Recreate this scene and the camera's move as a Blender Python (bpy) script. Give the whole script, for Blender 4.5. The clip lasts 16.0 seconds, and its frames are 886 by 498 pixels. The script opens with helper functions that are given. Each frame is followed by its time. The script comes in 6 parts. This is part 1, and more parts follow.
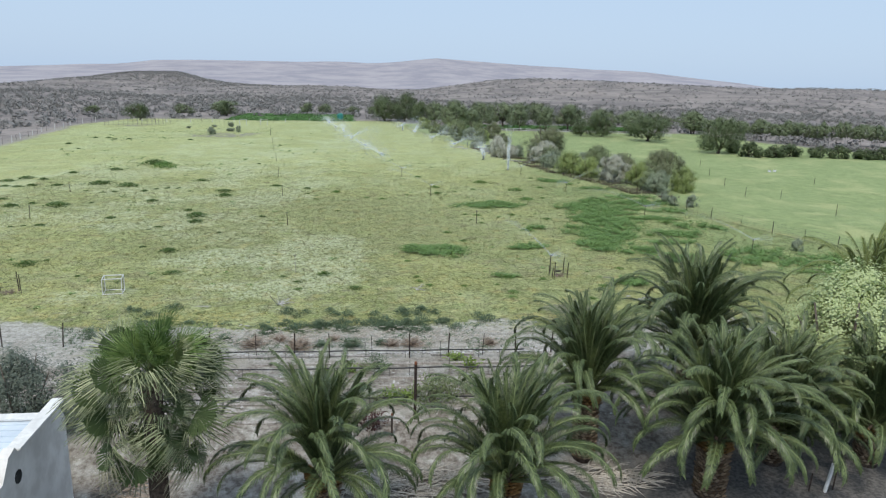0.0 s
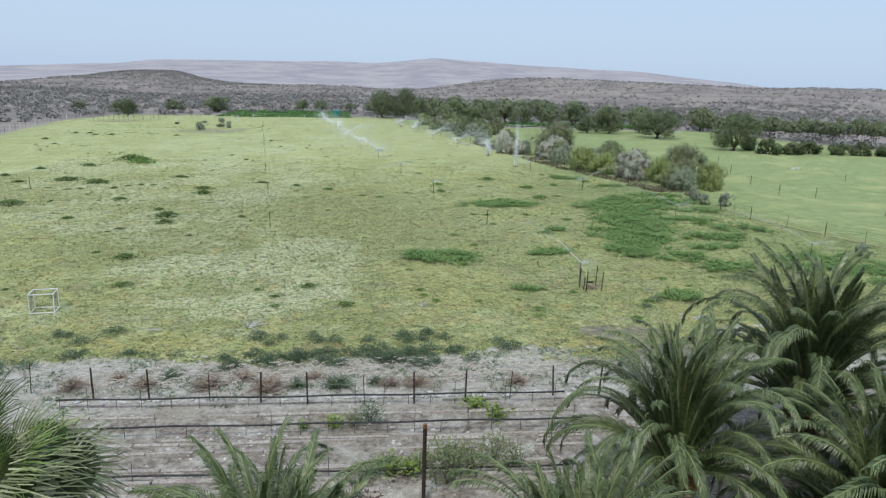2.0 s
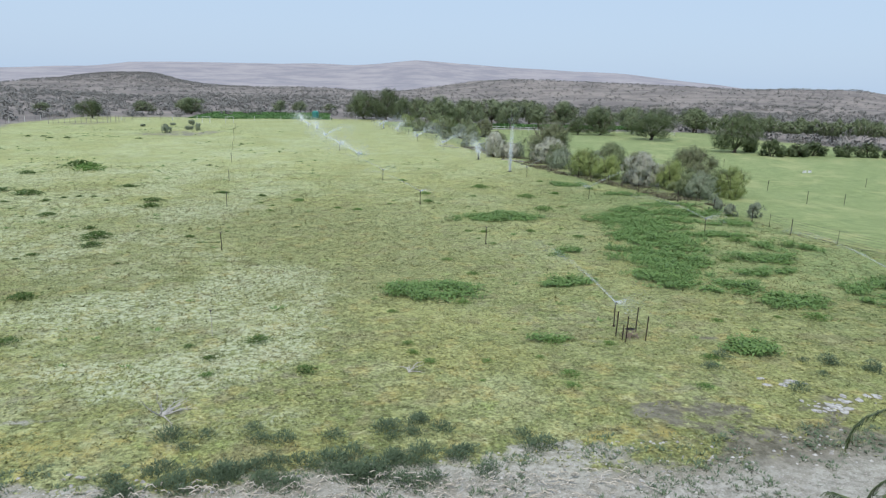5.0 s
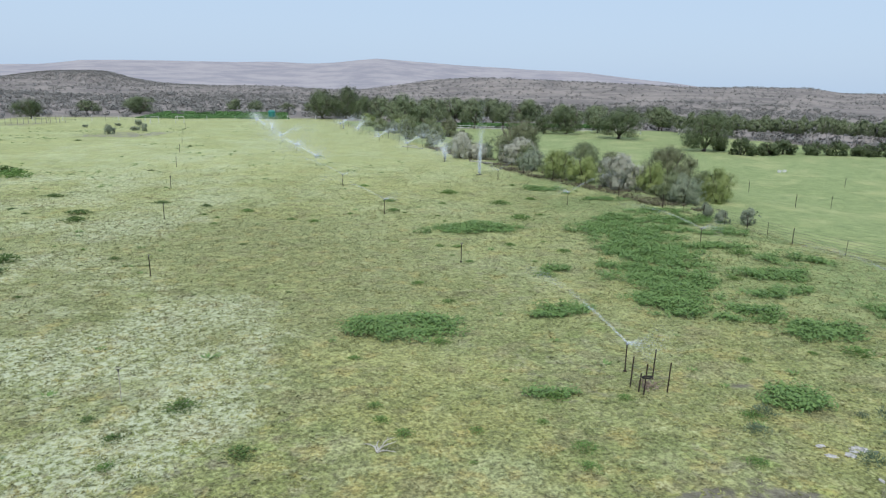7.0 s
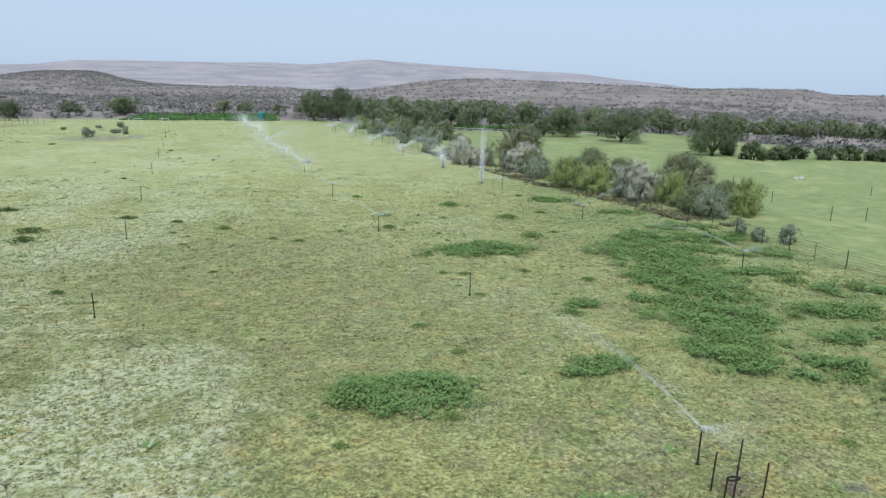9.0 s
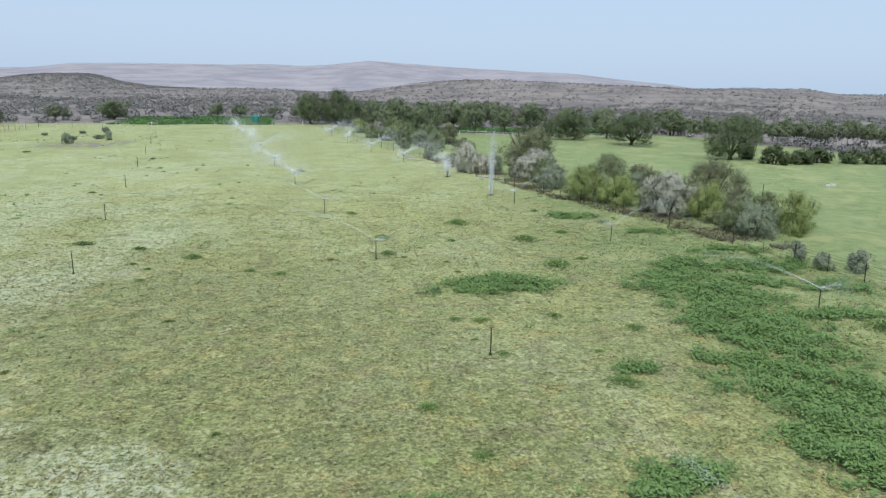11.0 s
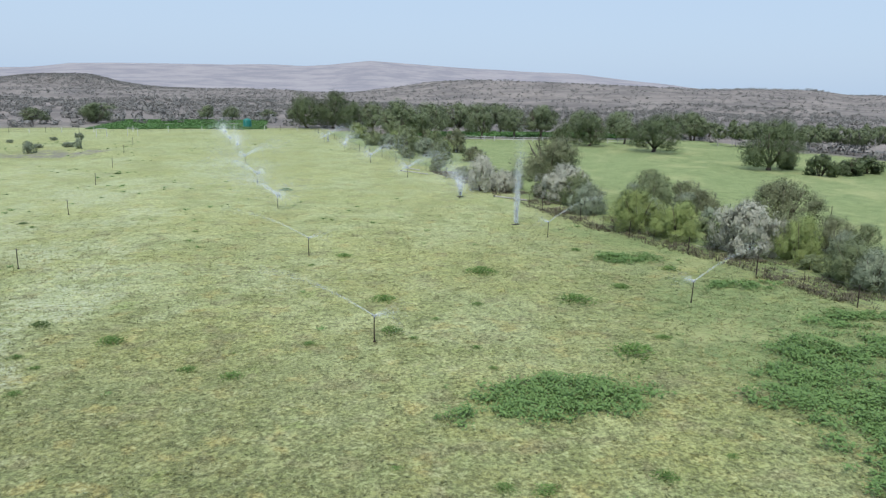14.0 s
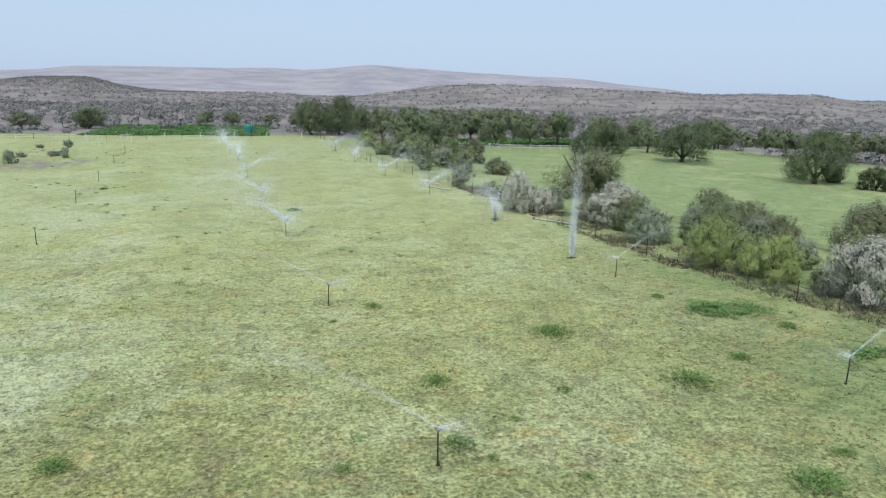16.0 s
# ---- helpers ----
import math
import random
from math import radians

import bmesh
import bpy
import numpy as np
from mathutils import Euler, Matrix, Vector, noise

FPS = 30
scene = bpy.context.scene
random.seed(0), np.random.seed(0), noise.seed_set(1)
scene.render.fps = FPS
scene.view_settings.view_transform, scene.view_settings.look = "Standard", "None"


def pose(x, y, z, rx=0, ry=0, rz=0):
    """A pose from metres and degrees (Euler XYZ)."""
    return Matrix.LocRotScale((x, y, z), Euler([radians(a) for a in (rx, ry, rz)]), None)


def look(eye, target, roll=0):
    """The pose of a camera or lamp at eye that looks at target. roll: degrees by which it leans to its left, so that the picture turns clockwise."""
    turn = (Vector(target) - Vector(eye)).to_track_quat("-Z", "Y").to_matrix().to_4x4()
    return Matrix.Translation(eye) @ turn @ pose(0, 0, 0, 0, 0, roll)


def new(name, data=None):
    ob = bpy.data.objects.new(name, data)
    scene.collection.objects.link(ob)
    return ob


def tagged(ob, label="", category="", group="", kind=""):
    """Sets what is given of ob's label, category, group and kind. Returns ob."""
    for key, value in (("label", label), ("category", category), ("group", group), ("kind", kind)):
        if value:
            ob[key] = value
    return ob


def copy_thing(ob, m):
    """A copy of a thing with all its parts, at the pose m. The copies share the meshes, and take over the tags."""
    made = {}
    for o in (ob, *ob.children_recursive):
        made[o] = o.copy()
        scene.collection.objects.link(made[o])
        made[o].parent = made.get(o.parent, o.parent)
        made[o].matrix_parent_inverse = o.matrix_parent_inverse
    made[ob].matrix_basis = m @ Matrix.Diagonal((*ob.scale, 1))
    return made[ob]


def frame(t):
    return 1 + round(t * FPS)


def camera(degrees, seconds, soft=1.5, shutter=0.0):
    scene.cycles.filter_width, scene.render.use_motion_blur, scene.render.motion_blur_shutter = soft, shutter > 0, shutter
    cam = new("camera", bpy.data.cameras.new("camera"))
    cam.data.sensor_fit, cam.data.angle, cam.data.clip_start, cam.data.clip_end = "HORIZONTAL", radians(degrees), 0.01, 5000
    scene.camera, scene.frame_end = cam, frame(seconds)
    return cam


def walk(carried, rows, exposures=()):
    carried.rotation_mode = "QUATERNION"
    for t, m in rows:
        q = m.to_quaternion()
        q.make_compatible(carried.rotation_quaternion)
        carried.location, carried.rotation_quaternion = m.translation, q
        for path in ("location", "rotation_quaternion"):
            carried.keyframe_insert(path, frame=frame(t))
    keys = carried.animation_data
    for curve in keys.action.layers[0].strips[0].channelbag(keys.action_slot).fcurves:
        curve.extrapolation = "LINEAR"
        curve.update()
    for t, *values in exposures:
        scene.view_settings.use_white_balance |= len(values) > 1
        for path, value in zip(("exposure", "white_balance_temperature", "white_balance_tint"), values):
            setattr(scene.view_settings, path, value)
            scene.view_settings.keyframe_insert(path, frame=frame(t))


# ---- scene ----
cam = camera(65.0, 16.0, soft=1.25)
PATH = [
    (0, (0.001, 0.01, 13.74), (0.272, 1.936, 13.274), 1.6),
    (0.5, (0.111, 2.188, 13.256), (0.384, 4.113, 12.789), 1.6),
    (1, (0.23, 4.389, 12.723), (0.505, 6.314, 12.255), 1.65),
    (1.5, (0.366, 6.526, 12.34), (0.642, 8.452, 11.874), 1.65),
    (2, (0.529, 8.592, 12.074), (0.805, 10.517, 11.609), 1.65),
    (2.5, (0.696, 10.515, 11.891), (0.969, 12.441, 11.427), 1.65),
    (3, (0.855, 12.328, 11.735), (1.127, 14.255, 11.273), 1.65),
    (3.5, (0.998, 14.006, 11.615), (1.27, 15.933, 11.153), 1.65),
    (6, (1.825, 22.242, 11.194), (2.201, 24.153, 10.738), 1.5),
    (6.5, (1.992, 23.88, 11.166), (2.391, 25.785, 10.708), 1.5),
    (7, (2.15, 25.58, 11.111), (2.578, 27.479, 10.652), 1.5),
    (7.5, (2.34, 27.292, 11.073), (2.785, 29.187, 10.614), 1.5),
    (8, (2.533, 29.04, 11.074), (2.979, 30.934, 10.614), 1.55),
    (8.5, (2.753, 30.815, 11.084), (3.2, 32.71, 10.626), 1.6),
    (9, (3.039, 32.646, 11.092), (3.485, 34.542, 10.636), 1.6),
    (11.5, (4.709, 43.091, 11.213), (5.155, 44.987, 10.76), 1.275),
    (12, (5.061, 45.339, 11.312), (5.508, 47.235, 10.858), 1.25),
    (12.5, (5.438, 47.658, 11.396), (5.883, 49.554, 10.942), 1.25),
    (13, (5.798, 50.011, 11.481), (6.242, 51.907, 11.027), 1.3),
    (13.5, (6.09, 52.508, 11.53), (6.534, 54.405, 11.075), 1.3),
    (14, (6.349, 55.019, 11.55), (6.792, 56.916, 11.097), 1.35),
    (14.5, (6.518, 57.698, 11.553), (6.96, 59.596, 11.102), 1.4),
    (15, (6.469, 60.451, 11.545), (6.911, 62.349, 11.097), 1.45),
    (15.5, (6.072, 63.17, 11.567), (6.515, 65.069, 11.121), 1.5),
    (16, (5.668, 65.665, 11.639), (6.112, 67.565, 11.197), 1.55),
]
walk(cam, [(t, look(eye, target, roll)) for t, eye, target, roll in PATH])

# ---- light: a high thin overcast ----
SUN_EL, SUN_AZ = 58.0, 205.0   # degrees above the horizon; compass turn from +y towards +x
world = bpy.data.worlds.new("world")
scene.world = world
world.use_nodes = True
wn, wl = world.node_tree.nodes, world.node_tree.links
wn.clear()
sky = wn.new("ShaderNodeTexSky")
sky.sky_type, sky.sun_disc = "NISHITA", False
sky.sun_elevation, sky.sun_rotation = radians(SUN_EL), radians(SUN_AZ)
sky.air_density, sky.dust_density = 1.0, 2.0
clear_bg, veil_bg = wn.new("ShaderNodeBackground"), wn.new("ShaderNodeBackground")
clear_bg.inputs[1].default_value = 0.02
veil_bg.inputs[0].default_value, veil_bg.inputs[1].default_value = (0.455, 0.59, 0.77, 1), 1.0
both, out = wn.new("ShaderNodeAddShader"), wn.new("ShaderNodeOutputWorld")
wl.new(sky.outputs[0], clear_bg.inputs[0])
wl.new(clear_bg.outputs[0], both.inputs[0])
wl.new(veil_bg.outputs[0], both.inputs[1])
wl.new(both.outputs[0], out.inputs[0])
sun = new("sun", bpy.data.lights.new("sun", "SUN"))
sun.data.energy, sun.data.angle, sun.data.color = 2.6, radians(12), (1.0, 0.945, 0.85)
az, el = radians(SUN_AZ), radians(SUN_EL)
sun.matrix_world = look((math.sin(az) * math.cos(el) * 300, math.cos(az) * math.cos(el) * 300, math.sin(el) * 300), (0, 0, 0))


# ---- materials ----
class Nodes:
    """A node material with short ways to add nodes."""

    def __init__(self, name, rough=0.85):
        self.mat = bpy.data.materials.new(name)
        self.mat.use_nodes = True
        self.n, self.l = self.mat.node_tree.nodes, self.mat.node_tree.links
        self.bsdf = self.n["Principled BSDF"]
        self.bsdf.inputs["Roughness"].default_value = rough
        self.bsdf.inputs["Specular IOR Level"].default_value = 0.25
        self.place = self.n.new("ShaderNodeNewGeometry").outputs["Position"]

    def noise(self, scale, detail=3.0, rough=0.6, place=None):
        t = self.n.new("ShaderNodeTexNoise")
        t.inputs["Scale"].default_value, t.inputs["Detail"].default_value, t.inputs["Roughness"].default_value = scale, detail, rough
        self.l.new(place or self.place, t.inputs["Vector"])
        return t.outputs["Fac"]

    def steps(self, value, low, high):
        t = self.n.new("ShaderNodeMapRange")
        t.interpolation_type = "SMOOTHSTEP"
        t.inputs["From Min"].default_value, t.inputs["From Max"].default_value = low, high
        self.l.new(value, t.inputs["Value"])
        return t.outputs["Result"]

    def maths(self, kind, a, b):
        t = self.n.new("ShaderNodeMath")
        t.operation = kind
        for socket, v in zip(t.inputs, (a, b)):
            if isinstance(v, (int, float)):
                socket.default_value = v
            else:
                self.l.new(v, socket)
        return t.outputs[0]

    def mix(self, fac, a, b):
        t = self.n.new("ShaderNodeMix")
        t.data_type = "RGBA"
        for socket, v in ((t.inputs["Factor"], fac), (t.inputs[6], a), (t.inputs[7], b)):
            if isinstance(v, tuple):
                socket.default_value = (*v, 1)
            elif isinstance(v, (int, float)):
                socket.default_value = v
            else:
                self.l.new(v, socket)
        return t.outputs[2]

    def scale(self, c, factor):
        t = self.n.new("ShaderNodeVectorMath")
        t.operation = "SCALE"
        self.l.new(c, t.inputs[0])
        self.l.new(factor, t.inputs["Scale"])
        return t.outputs[0]

    def ramp(self, value, *stops):
        t = self.n.new("ShaderNodeValToRGB")
        els = t.color_ramp.elements
        while len(els) < len(stops):
            els.new(0.5)
        for e, (p, c) in zip(els, stops):
            e.position, e.color = p, (*c, 1)
        self.l.new(value, t.inputs[0])
        return t.outputs[0]

    def bump(self, value, strength=0.4, dist=0.05):
        t = self.n.new("ShaderNodeBump")
        t.inputs["Strength"].default_value, t.inputs["Distance"].default_value = strength, dist
        self.l.new(value, t.inputs["Height"])
        self.l.new(t.outputs[0], self.bsdf.inputs["Normal"])

    def colour(self, c):
        if isinstance(c, tuple):
            self.bsdf.inputs["Base Color"].default_value = (*c, 1)
        else:
            self.l.new(c, self.bsdf.inputs["Base Color"])
        return self

    def island(self):
        return self.n["Geometry"].outputs["Random Per Island"]

    def whole(self):
        return self.n.new("ShaderNodeObjectInfo").outputs["Random"]


def leaf_material(name, dark, light, through_it=0.25, patch=0.6, odd=None, gloss=0.6, vary=0.34):
    """Leaves: each one its own tone, with clumps that differ; some light passes through."""
    k = Nodes(name, gloss)
    c = k.mix(k.maths("ADD", k.maths("MULTIPLY", k.island(), vary), 0.5 - vary * 0.46), dark, light)
    mid = tuple((a + b) / 2 for a, b in zip(dark, light))
    c = k.mix(k.maths("MULTIPLY", k.steps(k.noise(patch, 2), 0.4, 0.7), 0.6), c, mid)
    if odd:
        c = k.mix(k.steps(k.noise(patch * 2.3, 2), 0.55, 0.75), c, odd)
    shade = k.mix(k.maths("MULTIPLY", k.whole(), 0.25), c, tuple(v * 0.6 for v in dark))
    k.colour(shade)
    t = k.n.new("ShaderNodeBsdfTranslucent")
    k.l.new(shade, t.inputs[0])
    m = k.n.new("ShaderNodeMixShader")
    m.inputs[0].default_value = through_it
    k.l.new(k.bsdf.outputs[0], m.inputs[1])
    k.l.new(t.outputs[0], m.inputs[2])
    k.l.new(m.outputs[0], k.n["Material Output"].inputs[0])
    return k.mat


def plain_material(name, a, b, scale=6.0, rough=0.8, metal=0.0, bump=0.3, dist=0.01):
    k = Nodes(name, rough)
    k.bsdf.inputs["Metallic"].default_value = metal
    n = k.noise(scale, 5)
    c = k.mix(k.steps(n, 0.35, 0.65), a, b)
    c = k.mix(k.maths("MULTIPLY", k.steps(k.noise(scale * 0.13, 3), 0.45, 0.7), 0.5), c, tuple(v * 0.7 for v in a))
    k.colour(c)
    k.bump(n, bump, dist)
    return k.mat


def sward(k):
    """The colour of the field's grass at a place: green, straw and bleached growth, mixed at several scales, with
    paleness by distance and shade between tufts painted in.
    """
    c = k.mix(k.steps(k.noise(0.7, 5, 0.72), 0.40, 0.60), (0.182, 0.222, 0.076), (0.30, 0.325, 0.132))
    c = k.mix(k.maths("MULTIPLY", k.steps(k.noise(0.13, 4, 0.65), 0.48, 0.62), 0.5), c, (0.43, 0.445, 0.25))
    c = k.mix(k.maths("MULTIPLY", k.steps(k.noise(0.19, 5, 0.68), 0.46, 0.60), 0.7), c, (0.175, 0.205, 0.068))
    c = k.mix(k.maths("MULTIPLY", k.steps(k.noise(0.45, 5, 0.75), 0.52, 0.64), 0.65), c, (0.37, 0.325, 0.105))
    c = k.mix(k.maths("MULTIPLY", k.maths("MULTIPLY", k.steps(k.noise(1.1, 4, 0.75), 0.49, 0.62), k.steps(k.noise(0.085, 3, 0.6), 0.40, 0.56)), 0.85), c, (0.165, 0.152, 0.105))
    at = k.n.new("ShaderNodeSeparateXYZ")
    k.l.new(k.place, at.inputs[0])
    # paler down the field: the brightness of grass at low angles, painted in
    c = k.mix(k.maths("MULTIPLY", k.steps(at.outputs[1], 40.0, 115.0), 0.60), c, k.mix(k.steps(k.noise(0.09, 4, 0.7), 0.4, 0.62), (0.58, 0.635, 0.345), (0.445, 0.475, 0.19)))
    c = k.mix(k.maths("MULTIPLY", k.steps(k.noise(0.055, 4, 0.65), 0.48, 0.60), 0.45), c, (0.43, 0.425, 0.15))
    c = k.mix(k.maths("MULTIPLY", k.steps(k.noise(0.12, 5, 0.7), 0.50, 0.60), 0.55), c, (0.32, 0.315, 0.11))
    c = k.mix(k.maths("MULTIPLY", k.steps(k.noise(0.23, 5, 0.72), 0.50, 0.60), 0.6), c, (0.205, 0.235, 0.08))
    # darker grass towards +x, fading out down the field
    dark_right = k.maths("MULTIPLY", k.steps(at.outputs[0], 13.0, 30.0), k.steps(at.outputs[1], 125.0, 85.0))
    c = k.mix(k.maths("MULTIPLY", dark_right, 0.7), c, k.mix(k.steps(k.noise(0.55, 5, 0.75), 0.42, 0.60), (0.118, 0.165, 0.048), (0.24, 0.25, 0.086)))
    off = k.maths("ADD", k.maths("POWER", k.maths("MULTIPLY", k.maths("SUBTRACT", at.outputs[0], -4.0), 0.052), 2.0), k.maths("POWER", k.maths("MULTIPLY", k.maths("SUBTRACT", at.outputs[1], 69.0), 0.043), 2.0))
    thatch = k.maths("MULTIPLY", k.steps(k.maths("ADD", off, k.noise(0.3, 4, 0.7)), 1.6, 0.6), 0.62)
    c = k.mix(thatch, c, k.mix(k.steps(k.noise(0.8, 5, 0.75), 0.42, 0.58), (0.135, 0.158, 0.058), (0.24, 0.245, 0.10)))
    c = k.mix(k.maths("MULTIPLY", k.steps(k.noise(0.62, 3, 0.6), 0.55, 0.67), 0.52), c, (0.42, 0.335, 0.12))
    c = k.mix(k.maths("MULTIPLY", k.steps(k.noise(0.5, 3, 0.6), 0.46, 0.35), 0.55), c, (0.215, 0.19, 0.105))
    c = k.mix(k.maths("MULTIPLY", k.steps(k.noise(0.34, 4, 0.65), 0.60, 0.70), 0.5), c, (0.25, 0.34, 0.085))
    # lit tuft tops and shaded gaps between them, painted into the colour
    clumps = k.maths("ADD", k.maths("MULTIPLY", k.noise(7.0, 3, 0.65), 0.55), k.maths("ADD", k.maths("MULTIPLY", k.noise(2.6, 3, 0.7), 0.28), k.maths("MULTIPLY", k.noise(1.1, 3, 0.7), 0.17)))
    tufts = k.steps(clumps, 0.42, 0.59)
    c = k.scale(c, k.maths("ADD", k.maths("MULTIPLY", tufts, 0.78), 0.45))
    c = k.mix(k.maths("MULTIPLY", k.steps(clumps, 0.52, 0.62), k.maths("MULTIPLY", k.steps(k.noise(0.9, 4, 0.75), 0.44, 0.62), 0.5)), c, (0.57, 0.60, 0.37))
    return c


def fuzz(k):
    """Bleached blade tips that show most where grass is seen along the ground."""
    k.l.new(k.maths("MULTIPLY", cover(k)[0], 0.6), k.bsdf.inputs["Sheen Weight"])
    k.bsdf.inputs["Sheen Roughness"].default_value = 0.45
    k.bsdf.inputs["Sheen Tint"].default_value = (0.97, 1.0, 0.48, 1)


def cover(k):
    at = k.n.new("ShaderNodeAttribute")
    at.attribute_name = "cover"
    s = k.n.new("ShaderNodeSeparateColor")
    k.l.new(at.outputs["Color"], s.inputs[0])
    return s.outputs[0], s.outputs[1], s.outputs[2], at.outputs["Alpha"]


def soil_kind(k):
    at = k.n.new("ShaderNodeAttribute")
    at.attribute_name = "veld"
    return at.outputs["Fac"]


def ground_material():
    k = Nodes("ground", 0.95)
    grass, pale, lush, ochre = cover(k)
    ragged = k.maths("MULTIPLY", k.maths("SUBTRACT", k.noise(0.8, 5, 0.7), 0.5), 1.3)
    earth_n = k.noise(3.0, 6, 0.7)
    soil = k.mix(k.steps(earth_n, 0.35, 0.65), (0.25, 0.242, 0.208), (0.45, 0.438, 0.398))
    soil = k.mix(k.steps(k.noise(0.25, 4), 0.45, 0.7), soil, (0.28, 0.257, 0.21))
    soil = k.mix(k.maths("MULTIPLY", k.steps(k.noise(15.0, 3), 0.56, 0.66), 0.75), soil, (0.54, 0.52, 0.49))
    soil = k.mix(k.maths("MULTIPLY", k.steps(k.noise(9.0, 3), 0.60, 0.68), 0.7), soil, (0.14, 0.12, 0.105))
    veld = k.mix(k.steps(k.noise(0.02, 6, 0.7), 0.38, 0.62), (0.165, 0.148, 0.142), (0.285, 0.252, 0.232))
    veld = k.mix(k.maths("MULTIPLY", k.steps(k.noise(0.16, 5, 0.7), 0.5, 0.66), 0.7), veld, (0.115, 0.11, 0.105))
    veld = k.mix(k.maths("MULTIPLY", k.steps(k.noise(0.35, 5, 0.75), 0.54, 0.66), 0.6), veld, (0.40, 0.365, 0.335))
    soil = k.mix(soil_kind(k), soil, veld)
    at_y = k.n.new("ShaderNodeSeparateXYZ")
    k.l.new(k.place, at_y.inputs[0])
    mulch = k.mix(k.steps(k.noise(4.0, 5, 0.75), 0.36, 0.64), (0.12, 0.10, 0.082), (0.30, 0.275, 0.24))
    soil = k.mix(k.maths("MULTIPLY", k.steps(at_y.outputs[1], 33.6, 32.6), k.steps(k.noise(0.9, 4, 0.7), 0.36, 0.56)), soil, mulch)
    silt = k.mix(k.steps(k.noise(1.6, 5, 0.75), 0.40, 0.62), (0.105, 0.095, 0.076), (0.245, 0.225, 0.185))
    soil = k.mix(k.maths("MULTIPLY", k.maths("MULTIPLY", k.steps(at_y.outputs[0], 9.0, 14.0), k.steps(at_y.outputs[0], 40.0, 30.0)), k.maths("MULTIPLY", k.steps(at_y.outputs[1], 36.0, 37.6), k.steps(at_y.outputs[1], 52.0, 48.0))), soil, silt)
    # yard gravel, its dark tone also painting in the shade under the palms
    shaded_gravel = k.mix(k.steps(k.noise(6.0, 5, 0.7), 0.4, 0.6), (0.085, 0.082, 0.08), (0.165, 0.157, 0.148))
    soil = k.mix(k.steps(k.maths("SUBTRACT", k.maths("ADD", at_y.outputs[1], k.maths("MULTIPLY", k.noise(0.9, 3), 2.0)), k.maths("MULTIPLY", k.steps(at_y.outputs[0], 8.0, 13.0), 3.4)), 22.9, 21.4), soil, shaded_gravel)
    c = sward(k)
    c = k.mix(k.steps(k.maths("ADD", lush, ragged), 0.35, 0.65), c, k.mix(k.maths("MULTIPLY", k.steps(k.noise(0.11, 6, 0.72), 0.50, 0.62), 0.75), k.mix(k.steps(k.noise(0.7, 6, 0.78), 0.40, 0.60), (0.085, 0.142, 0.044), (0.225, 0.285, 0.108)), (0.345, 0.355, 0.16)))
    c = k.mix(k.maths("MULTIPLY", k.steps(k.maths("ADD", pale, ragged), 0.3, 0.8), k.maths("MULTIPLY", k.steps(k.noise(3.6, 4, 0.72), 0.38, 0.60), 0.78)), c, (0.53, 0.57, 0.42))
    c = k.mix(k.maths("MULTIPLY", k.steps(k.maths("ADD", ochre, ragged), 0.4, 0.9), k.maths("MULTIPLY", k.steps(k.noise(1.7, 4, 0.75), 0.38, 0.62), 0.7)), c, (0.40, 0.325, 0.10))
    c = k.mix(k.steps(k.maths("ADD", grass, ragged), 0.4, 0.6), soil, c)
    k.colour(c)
    fuzz(k)
    k.bump(k.maths("ADD", k.noise(2.2, 5, 0.68), k.maths("MULTIPLY", k.noise(5.0, 4, 0.7), 0.3)), 0.8, 0.15)
    return k.mat


GROUND = ground_material()
k = Nodes("grass_blades", 0.8)
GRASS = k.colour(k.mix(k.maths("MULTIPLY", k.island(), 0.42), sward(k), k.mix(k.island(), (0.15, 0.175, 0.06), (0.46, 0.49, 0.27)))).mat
TUFT = leaf_material("tuft_leaves", (0.052, 0.10, 0.026), (0.15, 0.235, 0.068), 0.15, 0.9)
FRESH_TUFT = leaf_material("fresh_tuft_leaves", (0.085, 0.165, 0.04), (0.225, 0.365, 0.105), 0.15, 0.9)
WEED = leaf_material("weed_leaves", (0.105, 0.205, 0.062), (0.285, 0.43, 0.145), 0.15, 0.9)
SALTBUSH = leaf_material("saltbush_leaves", (0.075, 0.118, 0.072), (0.20, 0.27, 0.165), 0.15, 1.5)
TREE_LEAF = leaf_material("tree_leaves", (0.050, 0.076, 0.033), (0.194, 0.245, 0.117), 0.1, 0.35, None, 0.6, 0.22)
WILLOW_LEAF = leaf_material("river_tree_leaves", (0.079, 0.108, 0.058), (0.292, 0.348, 0.190), 0.1, 0.3)
OLIVE_LEAF = leaf_material("bush_leaves", (0.090, 0.115, 0.054), (0.343, 0.404, 0.204), 0.1, 0.7, None, 0.6, 0.22)
LIME_LEAF = leaf_material("yellow_green_leaves", (0.118, 0.160, 0.046), (0.475, 0.565, 0.215), 0.1, 0.8, None, 0.6, 0.22)
GREY_LEAF = leaf_material("grey_bush_leaves", (0.137, 0.169, 0.112), (0.452, 0.520, 0.367), 0.1, 0.8)
BROWN_LEAF = leaf_material("brownish_bush_leaves", (0.097, 0.109, 0.059), (0.323, 0.352, 0.193), 0.1, 0.7, None, 0.6, 0.22)
PLUME_LEAF = leaf_material("tamarisk_plumes", (0.26, 0.275, 0.205), (0.83, 0.82, 0.70), 0.1, 0.9, (0.16, 0.20, 0.10))
BRIGHT_LEAF = leaf_material("bright_tree_leaves", (0.36, 0.44, 0.19), (0.72, 0.79, 0.46), 0.3, 0.9)
